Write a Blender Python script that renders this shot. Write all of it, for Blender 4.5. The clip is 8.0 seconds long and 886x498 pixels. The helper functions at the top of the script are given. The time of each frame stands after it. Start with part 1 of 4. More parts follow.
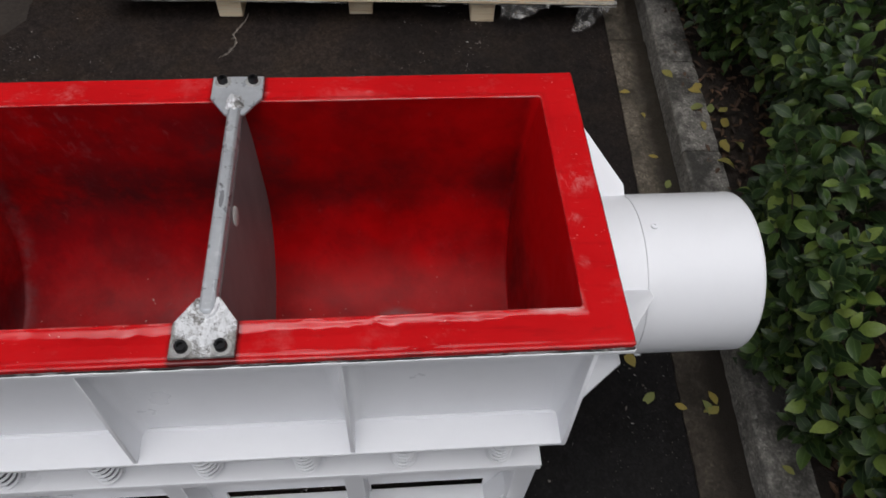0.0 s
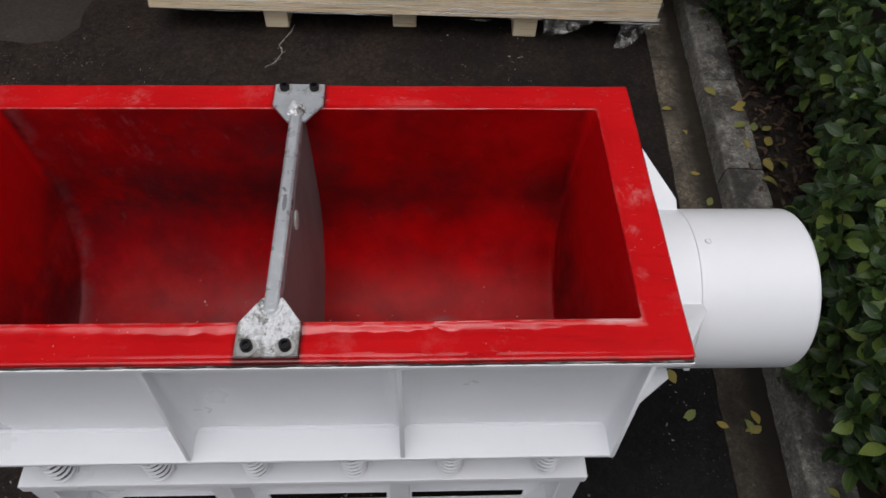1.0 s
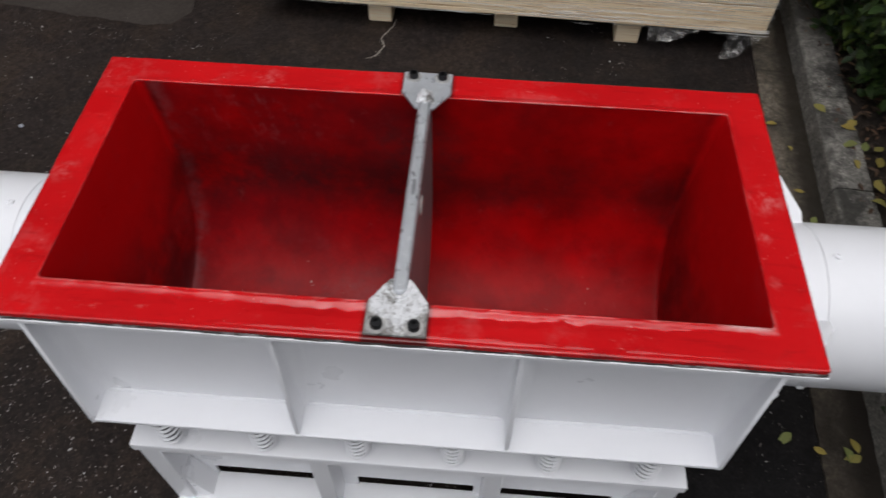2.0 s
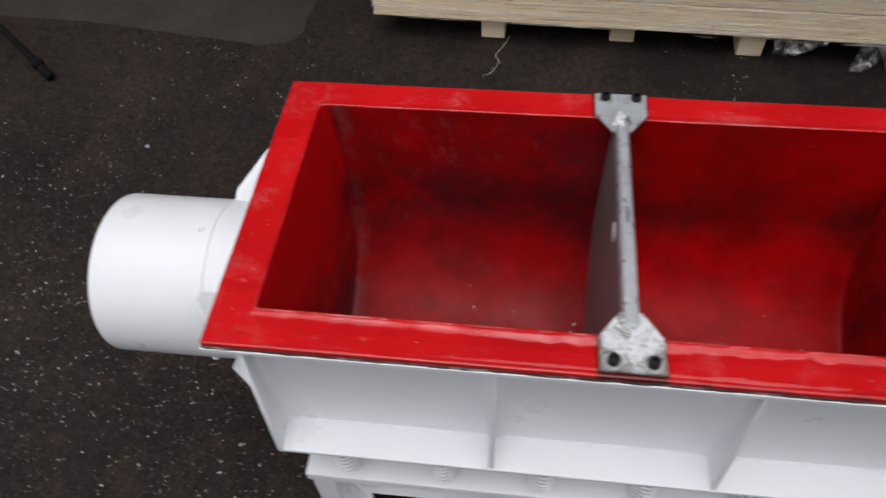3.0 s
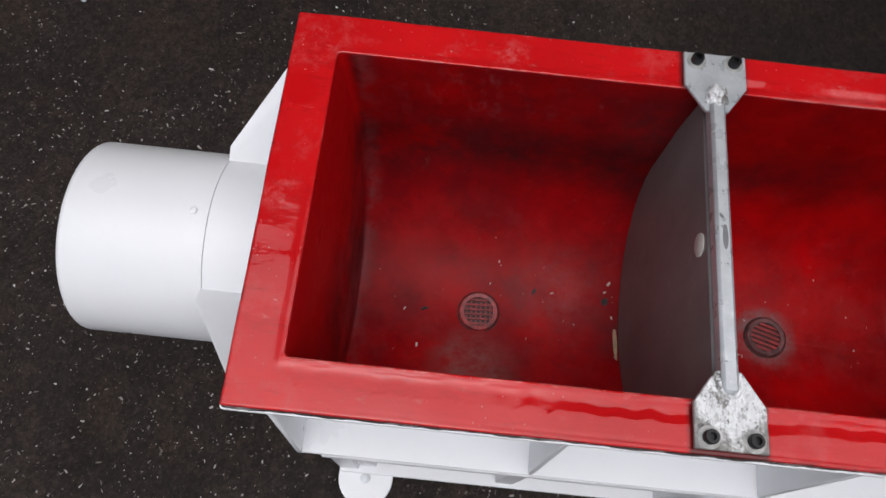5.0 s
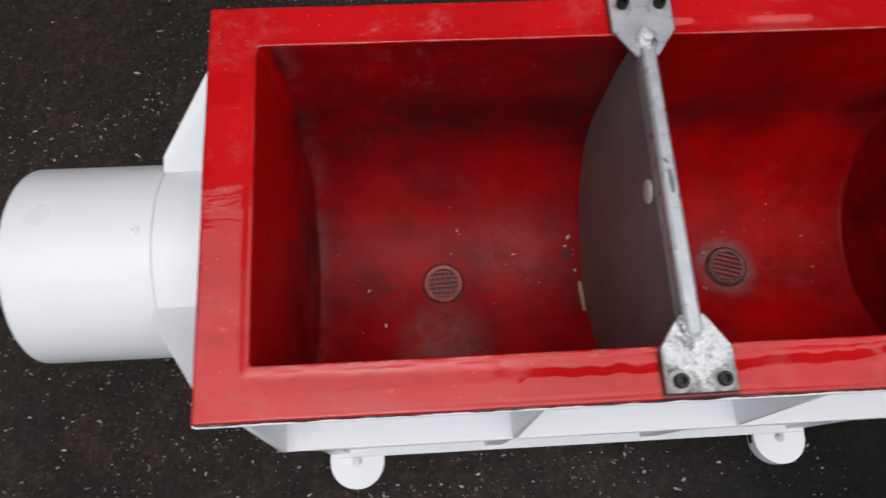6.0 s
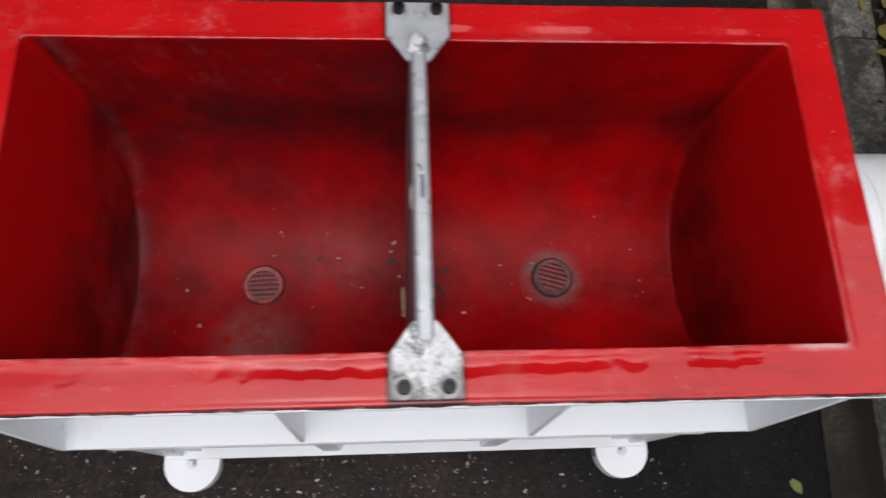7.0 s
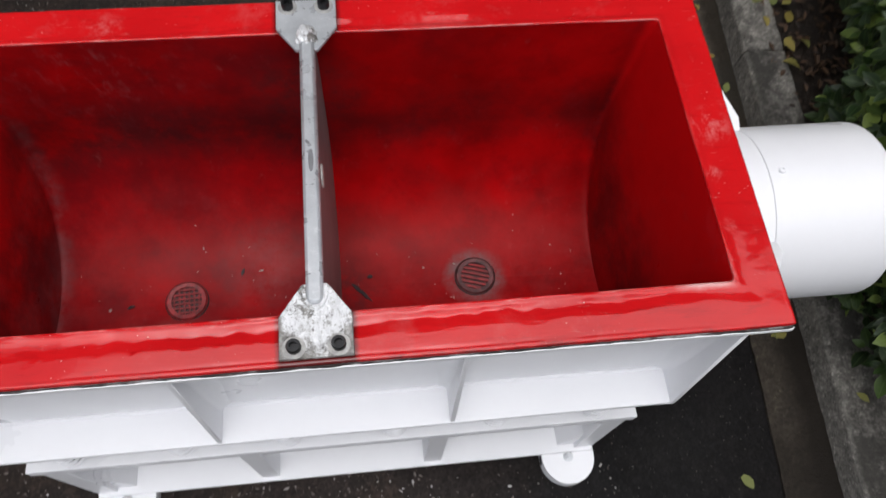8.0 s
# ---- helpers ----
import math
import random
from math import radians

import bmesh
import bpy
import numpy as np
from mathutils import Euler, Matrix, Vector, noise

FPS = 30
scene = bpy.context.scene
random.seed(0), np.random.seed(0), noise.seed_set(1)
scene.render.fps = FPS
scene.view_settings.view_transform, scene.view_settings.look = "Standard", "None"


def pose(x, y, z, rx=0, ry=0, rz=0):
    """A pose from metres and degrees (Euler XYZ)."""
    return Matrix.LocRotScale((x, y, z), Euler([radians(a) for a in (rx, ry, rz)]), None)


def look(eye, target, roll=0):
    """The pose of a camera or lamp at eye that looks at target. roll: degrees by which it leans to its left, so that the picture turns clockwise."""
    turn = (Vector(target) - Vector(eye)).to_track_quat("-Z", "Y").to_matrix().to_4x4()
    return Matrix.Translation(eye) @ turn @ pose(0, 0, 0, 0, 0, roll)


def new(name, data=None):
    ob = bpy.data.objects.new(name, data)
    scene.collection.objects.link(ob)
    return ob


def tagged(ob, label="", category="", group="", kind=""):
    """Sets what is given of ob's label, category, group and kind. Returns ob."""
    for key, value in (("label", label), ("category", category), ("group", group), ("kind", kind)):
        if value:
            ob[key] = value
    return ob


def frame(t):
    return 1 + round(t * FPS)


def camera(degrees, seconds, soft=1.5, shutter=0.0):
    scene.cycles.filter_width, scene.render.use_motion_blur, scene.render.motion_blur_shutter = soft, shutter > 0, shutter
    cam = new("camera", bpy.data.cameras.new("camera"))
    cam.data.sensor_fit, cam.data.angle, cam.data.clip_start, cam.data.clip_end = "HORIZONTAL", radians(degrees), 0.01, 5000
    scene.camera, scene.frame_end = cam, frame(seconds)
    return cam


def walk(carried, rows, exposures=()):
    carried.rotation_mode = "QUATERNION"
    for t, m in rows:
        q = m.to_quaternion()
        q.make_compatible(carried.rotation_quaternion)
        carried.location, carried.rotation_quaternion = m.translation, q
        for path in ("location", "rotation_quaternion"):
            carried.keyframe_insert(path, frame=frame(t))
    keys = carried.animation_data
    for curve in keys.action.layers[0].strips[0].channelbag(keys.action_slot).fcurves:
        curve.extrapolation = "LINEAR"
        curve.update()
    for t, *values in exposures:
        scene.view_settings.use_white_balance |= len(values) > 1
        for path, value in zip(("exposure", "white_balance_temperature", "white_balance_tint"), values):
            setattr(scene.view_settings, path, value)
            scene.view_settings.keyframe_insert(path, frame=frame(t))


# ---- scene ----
cam = camera(62.3, 8.0, soft=1.5, shutter=0.5)
PATH = [
    (0, (0.2849, -0.8015, 1.8689), (0.4176, 0.3462, 0.2363), 3.48),
    (0.5, (0.2501, -0.8106, 1.8761), (0.3604, 0.3752, 0.2693), 3.15),
    (1, (0.2224, -0.8155, 1.8720), (0.2977, 0.3662, 0.2602), 2.61),
    (1.2, (0.2121, -0.8189, 1.8735), (0.2669, 0.3676, 0.2644), 2.49),
    (2.3, (0.0526, -0.8431, 1.8548), (-0.0785, 0.3411, 0.2484), 0.55),
    (2.5, (0.0103, -0.8388, 1.8602), (-0.1486, 0.3418, 0.2537), 0.33),
    (3, (-0.1797, -0.8154, 1.8443), (-0.3750, 0.3862, 0.2575), -3.45),
    (3.5, (-0.3195, -0.8109, 1.8414), (-0.5282, 0.3174, 0.2033), -6.55),
    (4, (-0.3410, -0.6722, 1.8523), (-0.5152, 0.3728, 0.1559), -5.95),
    (4.5, (-0.3446, -0.4829, 1.8338), (-0.3778, 0.3653, 0.0229), 2.19),
    (4.7, (-0.3803, -0.4535, 1.8306), (-0.3933, 0.3349, -0.0074), 6.04),
    (5.8, (-0.3985, -0.3937, 1.8340), (-0.3244, 0.2257, -0.0663), 5.03),
    (6, (-0.3689, -0.3935, 1.8318), (-0.2701, 0.2230, -0.0682), 6.14),
    (6.5, (-0.2264, -0.3923, 1.8323), (-0.1087, 0.2372, -0.0624), 7.99),
    (7, (-0.0447, -0.4129, 1.8364), (0.0996, 0.2237, -0.0541), 11.55),
    (7.5, (0.0909, -0.4451, 1.8241), (0.2499, 0.1915, -0.0652), 10.53),
    (8, (0.0786, -0.5791, 1.8070), (0.2712, 0.2584, 0.0010), 7.76),
]
EXPOSURES = [(0.0, -0.14, 6300, 12.0), (1.0, -0.15, 6300, 12.0), (3.0, 0.02, 6300, 12.0), (4.5, -0.06, 6300, 12.0), (6.5, -0.07, 6300, 12.0), (7.0, 0.03, 6300, 12.0), (8.0, 0.20, 6300, 12.0)]
walk(cam, [(t, look(eye, target, roll)) for t, eye, target, roll in PATH], EXPOSURES)

# ---- light: an overcast sky ----
world = bpy.data.worlds.new("overcast_sky")
scene.world = world
world.use_nodes = True
wn, wl = world.node_tree.nodes, world.node_tree.links
sky = wn.new("ShaderNodeTexSky")
sky.sky_type, sky.sun_disc = "NISHITA", False
sky.sun_elevation, sky.sun_rotation = radians(78), radians(200)
sky.dust_density, sky.air_density, sky.ozone_density = 4.0, 1.0, 1.0
grey = wn.new("ShaderNodeHueSaturation")
grey.inputs["Saturation"].default_value = 0.18
wl.new(sky.outputs[0], grey.inputs["Color"])
wl.new(grey.outputs[0], wn["Background"].inputs["Color"])
wn["Background"].inputs["Strength"].default_value = 0.124

sun_data = bpy.data.lights.new("sun", "SUN")
sun_data.energy, sun_data.angle, sun_data.color = 1.42, radians(80), (1.0, 0.97, 0.93)
sun = new("sun", sun_data)
sun.matrix_world = look((0.9, -0.9, 5.0), (0, 0, 0))


# ---- materials ----
class Nodes:
    """A principled material and short ways to wire it."""

    def __init__(self, name, color=(0.5, 0.5, 0.5), rough=0.5, metal=0.0, **more):
        self.mat = bpy.data.materials.new(name)
        self.mat.use_nodes = True
        self.tree = self.mat.node_tree
        self.bsdf = self.tree.nodes["Principled BSDF"]
        self.put("Base Color", (*color, 1.0))
        self.put("Roughness", rough)
        self.put("Metallic", metal)
        for key, value in more.items():
            self.put(key.replace("_", " "), value)
        self.co = self.tree.nodes.new("ShaderNodeTexCoord").outputs["Object"]

    def put(self, key, value):
        socket = self.bsdf.inputs[key]
        if isinstance(value, bpy.types.NodeSocket):
            self.tree.links.new(value, socket)
        else:
            socket.default_value = value

    def link(self, a, b):
        if isinstance(a, bpy.types.NodeSocket):
            self.tree.links.new(a, b)
        else:
            b.default_value = a

    def scaled(self, sx, sy, sz):
        n = self.tree.nodes.new("ShaderNodeMapping")
        n.inputs["Scale"].default_value = (sx, sy, sz)
        self.tree.links.new(self.co, n.inputs["Vector"])
        return n.outputs[0]

    def noise(self, scale, detail=4.0, rough=0.55, co=None, warp=0.0):
        n = self.tree.nodes.new("ShaderNodeTexNoise")
        n.inputs["Scale"].default_value, n.inputs["Detail"].default_value = scale, detail
        n.inputs["Roughness"].default_value, n.inputs["Distortion"].default_value = rough, warp
        self.tree.links.new(co or self.co, n.inputs["Vector"])
        return n.outputs["Fac"]

    def cells(self, scale, out="Distance", feature="F1", co=None, loose=1.0):
        n = self.tree.nodes.new("ShaderNodeTexVoronoi")
        n.feature = feature
        n.inputs["Scale"].default_value, n.inputs["Randomness"].default_value = scale, loose
        self.tree.links.new(co or self.co, n.inputs["Vector"])
        return n.outputs[out]

    def ramp(self, fac, *stops):
        n = self.tree.nodes.new("ShaderNodeValToRGB")
        while len(n.color_ramp.elements) < len(stops):
            n.color_ramp.elements.new(0.5)
        for e, (at, c) in zip(n.color_ramp.elements, stops):
            e.position = at
            e.color = (c, c, c, 1) if isinstance(c, (int, float)) else (*c, 1)
        self.tree.links.new(fac, n.inputs[0])
        return n.outputs[0]

    def mix(self, fac, a, b, kind="MIX"):
        n = self.tree.nodes.new("ShaderNodeMix")
        n.data_type, n.blend_type = "RGBA", kind
        self.link(fac, n.inputs[0])
        self.link((*a, 1) if isinstance(a, tuple) else a, n.inputs[6])
        self.link((*b, 1) if isinstance(b, tuple) else b, n.inputs[7])
        return n.outputs[2]

    def math(self, kind, a, b=0.0):
        n = self.tree.nodes.new("ShaderNodeMath")
        n.operation = kind
        self.link(a, n.inputs[0])
        self.link(b, n.inputs[1])
        return n.outputs[0]

    def bump(self, height, strength=0.3, distance=0.002):
        n = self.tree.nodes.new("ShaderNodeBump")
        n.inputs["Strength"].default_value, n.inputs["Distance"].default_value = strength, distance
        self.tree.links.new(height, n.inputs["Height"])
        self.put("Normal", n.outputs[0])

    def random(self, joined=False):
        if joined:
            return self.tree.nodes.new("ShaderNodeNewGeometry").outputs["Random Per Island"]
        return self.tree.nodes.new("ShaderNodeObjectInfo").outputs["Random"]

    def spot(self, at, near, far, ragged=0.02, scale=14):
        """1 within near of a place, fading to 0 at far, with a ragged edge."""
        n = self.tree.nodes.new("ShaderNodeVectorMath")
        n.operation = "DISTANCE"
        self.tree.links.new(self.co, n.inputs[0])
        n.inputs[1].default_value = at
        d = self.math("ADD", n.outputs["Value"], self.math("MULTIPLY", self.math("SUBTRACT", self.noise(scale, 7, 0.7), 0.5), 2 * ragged))
        return self.ramp(d, (near, 1.0), (far, 0.0))

    def axis(self, which, co=None):
        n = self.tree.nodes.new("ShaderNodeSeparateXYZ")
        self.tree.links.new(co or self.co, n.inputs[0])
        return n.outputs[which]


def red_rubber():
    m = Nodes("red_polyurethane", rough=0.1, Specular_IOR_Level=0.48)
    body = m.ramp(m.noise(5, 5), (0.3, (0.47, 0.0050, 0.007)), (0.7, (0.60, 0.0080, 0.010)))
    scuff = m.ramp(m.noise(8, 10, 0.76, warp=0.15), (0.54, 0.0), (0.70, 0.6))
    body = m.mix(scuff, body, (0.56, 0.075, 0.075))
    streak = m.ramp(m.noise(30, 9, 0.78, m.scaled(0.25, 1.4, 1.0), 0.15), (0.55, 0.0), (0.70, 0.6))
    body = m.mix(streak, body, (0.30, 0.003, 0.005))
    fine = m.ramp(m.noise(60, 8, 0.75, m.scaled(0.35, 1.2, 1.0), 0.2), (0.61, 0.0), (0.72, 0.4))
    body = m.mix(fine, body, (0.62, 0.22, 0.20))
    grime = m.ramp(m.noise(13, 8, 0.72, m.scaled(0.6, 1.6, 1)), (0.60, 0.0), (0.78, 0.5))
    body = m.mix(grime, body, (0.14, 0.012, 0.012))
    speck = m.ramp(m.cells(85), (0.05, 0.8), (0.09, 0.0))
    body = m.mix(m.math("MULTIPLY", speck, m.ramp(m.noise(9, 3), (0.5, 0.0), (0.6, 1.0))), body, (0.66, 0.40, 0.36))
    # blackened outer edge, rubbed inner lip with its pale highlight put into the colour
    ax, ay = m.math("ABSOLUTE", m.axis(0)), m.math("ABSOLUTE", m.axis(1))
    jag = m.math("MULTIPLY", m.math("SUBTRACT", m.noise(34, 9, 0.78, m.scaled(0.5, 1, 1)), 0.5), 0.030)
    outer = m.math("ADD", m.math("MAXIMUM", m.math("SUBTRACT", ax, 0.646), m.math("SUBTRACT", ay, 0.304)), jag)
    body = m.mix(m.ramp(m.math("ADD", outer, 0.5), (0.4982, 0.0), (0.5025, 0.85)), body, (0.030, 0.010, 0.010))
    inner = m.math("ADD", m.math("MAXIMUM", m.math("SUBTRACT", ax, 0.575), m.math("SUBTRACT", ay, 0.235)), m.math("MULTIPLY", jag, 0.45))
    body = m.mix(m.math("MULTIPLY", m.ramp(m.math("ADD", inner, 0.5), (0.499, 0.6), (0.5025, 0.0)), m.math("MULTIPLY", m.ramp(ax, (0.560, 1.0), (0.572, 0.2)), m.ramp(m.noise(14, 8, 0.75), (0.46, 0.0), (0.56, 1.0)))), body, (0.60, 0.26, 0.24))
    # contact shadow round the bracket plates, painted into the rim colour
    plate_shade = m.math("MAXIMUM", m.math("SUBTRACT", ax, 0.0475), m.math("SUBTRACT", 0.238, ay))
    plate_shade = m.math("ADD", plate_shade, m.math("MULTIPLY", jag, 0.25))
    body = m.mix(m.ramp(m.math("ADD", plate_shade, 0.5), (0.5010, 0.85), (0.5065, 0.0)), body, (0.045, 0.008, 0.008))
    worn = m.math("MULTIPLY", m.spot((0.535, -0.233, 0.807), 0.02, 0.05, 0.02, 30), m.ramp(m.math("ADD", inner, 0.5), (0.504, 0.8), (0.510, 0.0)))
    body = m.mix(worn, body, (0.70, 0.45, 0.43))
    # rubbed clouds, a wet-looking chip and scratches that can be told apart
    rub = m.ramp(m.noise(26, 9, 0.8, m.scaled(1, 0.7, 1), 0.5), (0.47, 0.0), (0.58, 1.0))
    for at, near, far, part_of in (((-0.318, 0.262, 0.808), 0.012, 0.030, 0.35), ((0.606, 0.022, 0.808), 0.008, 0.034, 0.50), ((0.586, -0.060, 0.808), 0.003, 0.014, 0.60), ((0.594, -0.150, 0.808), 0.003, 0.012, 0.55), ((-0.600, 0.255, 0.808), 0.010, 0.040, 0.30), ((-0.622, -0.010, 0.808), 0.006, 0.030, 0.35)):
        body = m.mix(m.math("MULTIPLY", m.math("MULTIPLY", m.spot(at, near * 0.5, far * 1.2, 0.022, 30), rub), part_of), body, (0.62, 0.24, 0.23))
    chip = m.math("MAXIMUM", m.spot((-0.640, 0.038, 0.808), 0.010, 0.013, 0.010, 50), m.spot((-0.622, 0.165, 0.808), 0.024, 0.034, 0.014, 30))
    body = m.mix(chip, body, (0.52, 0.004, 0.006))
    m.put("Base Color", body)
    shine = m.ramp(m.noise(7, 8, 0.72), (0.40, 0.04), (0.66, 0.16))
    m.put("Roughness", m.mix(scuff, shine, (0.34, 0.34, 0.34)))
    ridge = m.ramp(m.noise(9, 4, 0.5, m.scaled(0.3, 1.5, 1.0), 0.3), (0.53, 0.0), (0.60, 1.0))
    m.bump(m.math("ADD", m.noise(15, 4, 0.5, m.scaled(0.5, 1.0, 1.0), 0.2), m.math("MULTIPLY", m.math("MULTIPLY", ridge, 0.35), m.spot((0.06, -0.245, 0.808), 0.12, 0.34, 0.10, 6))), 0.34, 0.004)
    return m.mat


def red_worn():
    m = Nodes("red_polyurethane_tub", rough=0.4, Specular_IOR_Level=0.09)
    x, y, z = m.axis(0), m.axis(1), m.axis(2)
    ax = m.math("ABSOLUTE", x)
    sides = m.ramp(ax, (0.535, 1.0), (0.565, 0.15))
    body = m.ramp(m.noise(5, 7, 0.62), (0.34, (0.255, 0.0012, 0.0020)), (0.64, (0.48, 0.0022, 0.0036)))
    stain = m.ramp(m.noise(3.4, 7, 0.62, m.scaled(1.0, 1.3, 1.3)), (0.48, 0.0), (0.70, 0.45))
    body = m.mix(m.math("MULTIPLY", stain, sides), body, (0.085, 0.004, 0.006))
    blot = m.ramp(m.noise(12, 9, 0.74), (0.50, 0.0), (0.66, 0.34))
    body = m.mix(m.math("MULTIPLY", blot, sides), body, (0.10, 0.004, 0.006))
    # the dimmer look of the half at x < 0, put into the colour
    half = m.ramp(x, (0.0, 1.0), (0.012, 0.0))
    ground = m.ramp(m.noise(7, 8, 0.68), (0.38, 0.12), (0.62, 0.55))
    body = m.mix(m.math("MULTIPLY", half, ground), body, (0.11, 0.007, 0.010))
    # the end walls' missing light is put into the colour as a cleaner red
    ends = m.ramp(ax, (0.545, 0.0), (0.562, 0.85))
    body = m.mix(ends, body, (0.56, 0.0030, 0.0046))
    # a brown tide mark round the walls, darkest in the half at x < 0
    wob = m.math("MULTIPLY", m.math("SUBTRACT", m.noise(6, 8, 0.7, m.scaled(1, 1, 0.3)), 0.5), 0.20)
    level = m.math("ADD", z, wob)
    tide = m.math("MULTIPLY", m.ramp(level, (0.45, 0.0), (0.52, 0.75), (0.58, 0.6), (0.66, 0.0)), sides)
    tide = m.math("MULTIPLY", tide, m.ramp(m.noise(7, 9, 0.75), (0.36, 0.15), (0.58, 1.0)))
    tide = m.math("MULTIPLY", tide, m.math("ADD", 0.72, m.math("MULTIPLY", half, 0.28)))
    body = m.mix(tide, body, (0.045, 0.010, 0.012))
    # dust that settled on the floor
    dust = m.ramp(level, (0.32, 0.14), (0.42, 0.0))
    body = m.mix(m.math("MULTIPLY", dust, m.ramp(m.noise(8, 9, 0.75), (0.42, 0.0), (0.66, 0.9))), body, (0.34, 0.10, 0.10))
    # grey wear on the end fillets
    nx = m.math("ADD", m.math("MULTIPLY", x, -1.0), m.math("MULTIPLY", m.noise(9, 6, 0.7), 0.03))
    wear = m.math("MULTIPLY", m.ramp(nx, (0.530, 0.0), (0.56, 0.32), (0.572, 0.0)), m.ramp(m.noise(12, 9, 0.75), (0.42, 0.0), (0.58, 0.9)))
    body = m.mix(wear, body, (0.22, 0.15, 0.16))
    line = m.math("ADD", ax, m.math("MULTIPLY", m.noise(11, 6, 0.7), 0.016))
    line = m.math("MULTIPLY", m.ramp(line, (0.548, 0.0), (0.560, 0.75), (0.572, 0.0)), m.ramp(m.noise(7, 6, 0.7), (0.40, 0.15), (0.6, 1.0)))
    body = m.mix(line, body, (0.045, 0.006, 0.008))
    haze = m.ramp(m.noise(9, 9, 0.78, None, 0.2), (0.58, 0.0), (0.78, 0.26))
    body = m.mix(haze, body, (0.32, 0.06, 0.07))
    scratch = m.ramp(m.noise(30, 8, 0.78, m.scaled(1.4, 0.8, 0.8), 0.3), (0.60, 0.0), (0.74, 0.22))
    body = m.mix(scratch, body, (0.40, 0.14, 0.14))
    # dusty patches round the drains, scuffs near the far corner
    rough = m.ramp(m.noise(24, 9, 0.78), (0.38, 0.15), (0.62, 1.0))
    body = m.mix(m.math("MULTIPLY", m.math("MULTIPLY", m.spot((-0.300, -0.125, 0.345), 0.03, 0.11, 0.06, 8), rough), 0.55), body, (0.30, 0.18, 0.165))
    body = m.mix(m.math("MULTIPLY", m.math("MULTIPLY", m.spot((-0.145, 0.05, 0.315), 0.02, 0.12, 0.05, 8), rough), 0.25), body, (0.36, 0.14, 0.14))
    body = m.mix(m.math("MULTIPLY", m.math("MULTIPLY", m.spot((0.289, 0.006, 0.310), 0.046, 0.070, 0.016, 30), rough), 0.8), body, (0.20, 0.14, 0.14))
    body = m.mix(m.math("MULTIPLY", m.math("MULTIPLY", m.spot((0.02, -0.02, 0.311), 0.03, 0.10, 0.04, 12), rough), 0.7), body, (0.05, 0.022, 0.024))
    body = m.mix(m.math("MULTIPLY", m.math("MULTIPLY", m.spot((-0.02, 0.22, 0.66), 0.03, 0.13, 0.05, 9), rough), 0.6), body, (0.05, 0.030, 0.032))
    dash = m.ramp(m.noise(24, 7, 0.75, m.scaled(1.9, 1.0, 0.9), 0.2), (0.53, 0.0), (0.68, 0.22))
    body = m.mix(m.math("MULTIPLY", dash, m.spot((-0.36, 0.240, 0.73), 0.04, 0.24, 0.05, 8)), body, (0.30, 0.13, 0.14))
    dots = m.ramp(m.cells(40), (0.04, 0.75), (0.07, 0.0))
    body = m.mix(m.math("MULTIPLY", dots, m.ramp(m.noise(5, 3), (0.48, 0.0), (0.6, 1.0))), body, (0.03, 0.010, 0.010))
    m.put("Base Color", body)
    m.put("Roughness", m.ramp(m.noise(8, 8, 0.7), (0.32, 0.26), (0.68, 0.55)))
    m.bump(m.noise(20, 7, 0.6), 0.16, 0.004)
    return m.mat


def white_paint():
    m = Nodes("white_gloss_paint", rough=0.32)
    c = m.ramp(m.noise(2.5, 4), (0.05, (0.77, 0.78, 0.805)), (0.95, (0.85, 0.855, 0.87)))
    dirt = m.ramp(m.noise(22, 8, 0.75), (0.45, 0.0), (0.95, 0.10))
    c = m.mix(dirt, c, (0.55, 0.55, 0.55))
    m.put("Base Color", c)
    m.put("Roughness", m.ramp(m.noise(6, 4), (0.3, 0.26), (0.7, 0.42)))
    m.bump(m.noise(90, 3), 0.06, 0.001)
    return m.mat


def galvanised(name, rust_from):
    m = Nodes(name, rough=0.4, metal=0.45)
    c = m.ramp(m.noise(24, 5, 0.6), (0.3, (0.46, 0.48, 0.50)), (0.7, (0.60, 0.62, 0.64)))
    c = m.mix(m.ramp(m.noise(60, 7, 0.7), (0.58, 0.0), (0.72, 0.5)), c, (0.80, 0.81, 0.82))
    rust = m.ramp(m.noise(30, 8, 0.75), (rust_from, 0.0), (rust_from + 0.15, 0.7))
    m.put("Base Color", m.mix(rust, c, (0.15, 0.14, 0.13)))
    m.put("Roughness", m.ramp(m.noise(35, 6), (0.3, 0.18), (0.7, 0.5)))
    m.bump(m.noise(45, 7, 0.65), 0.45, 0.003)
    return m.mat


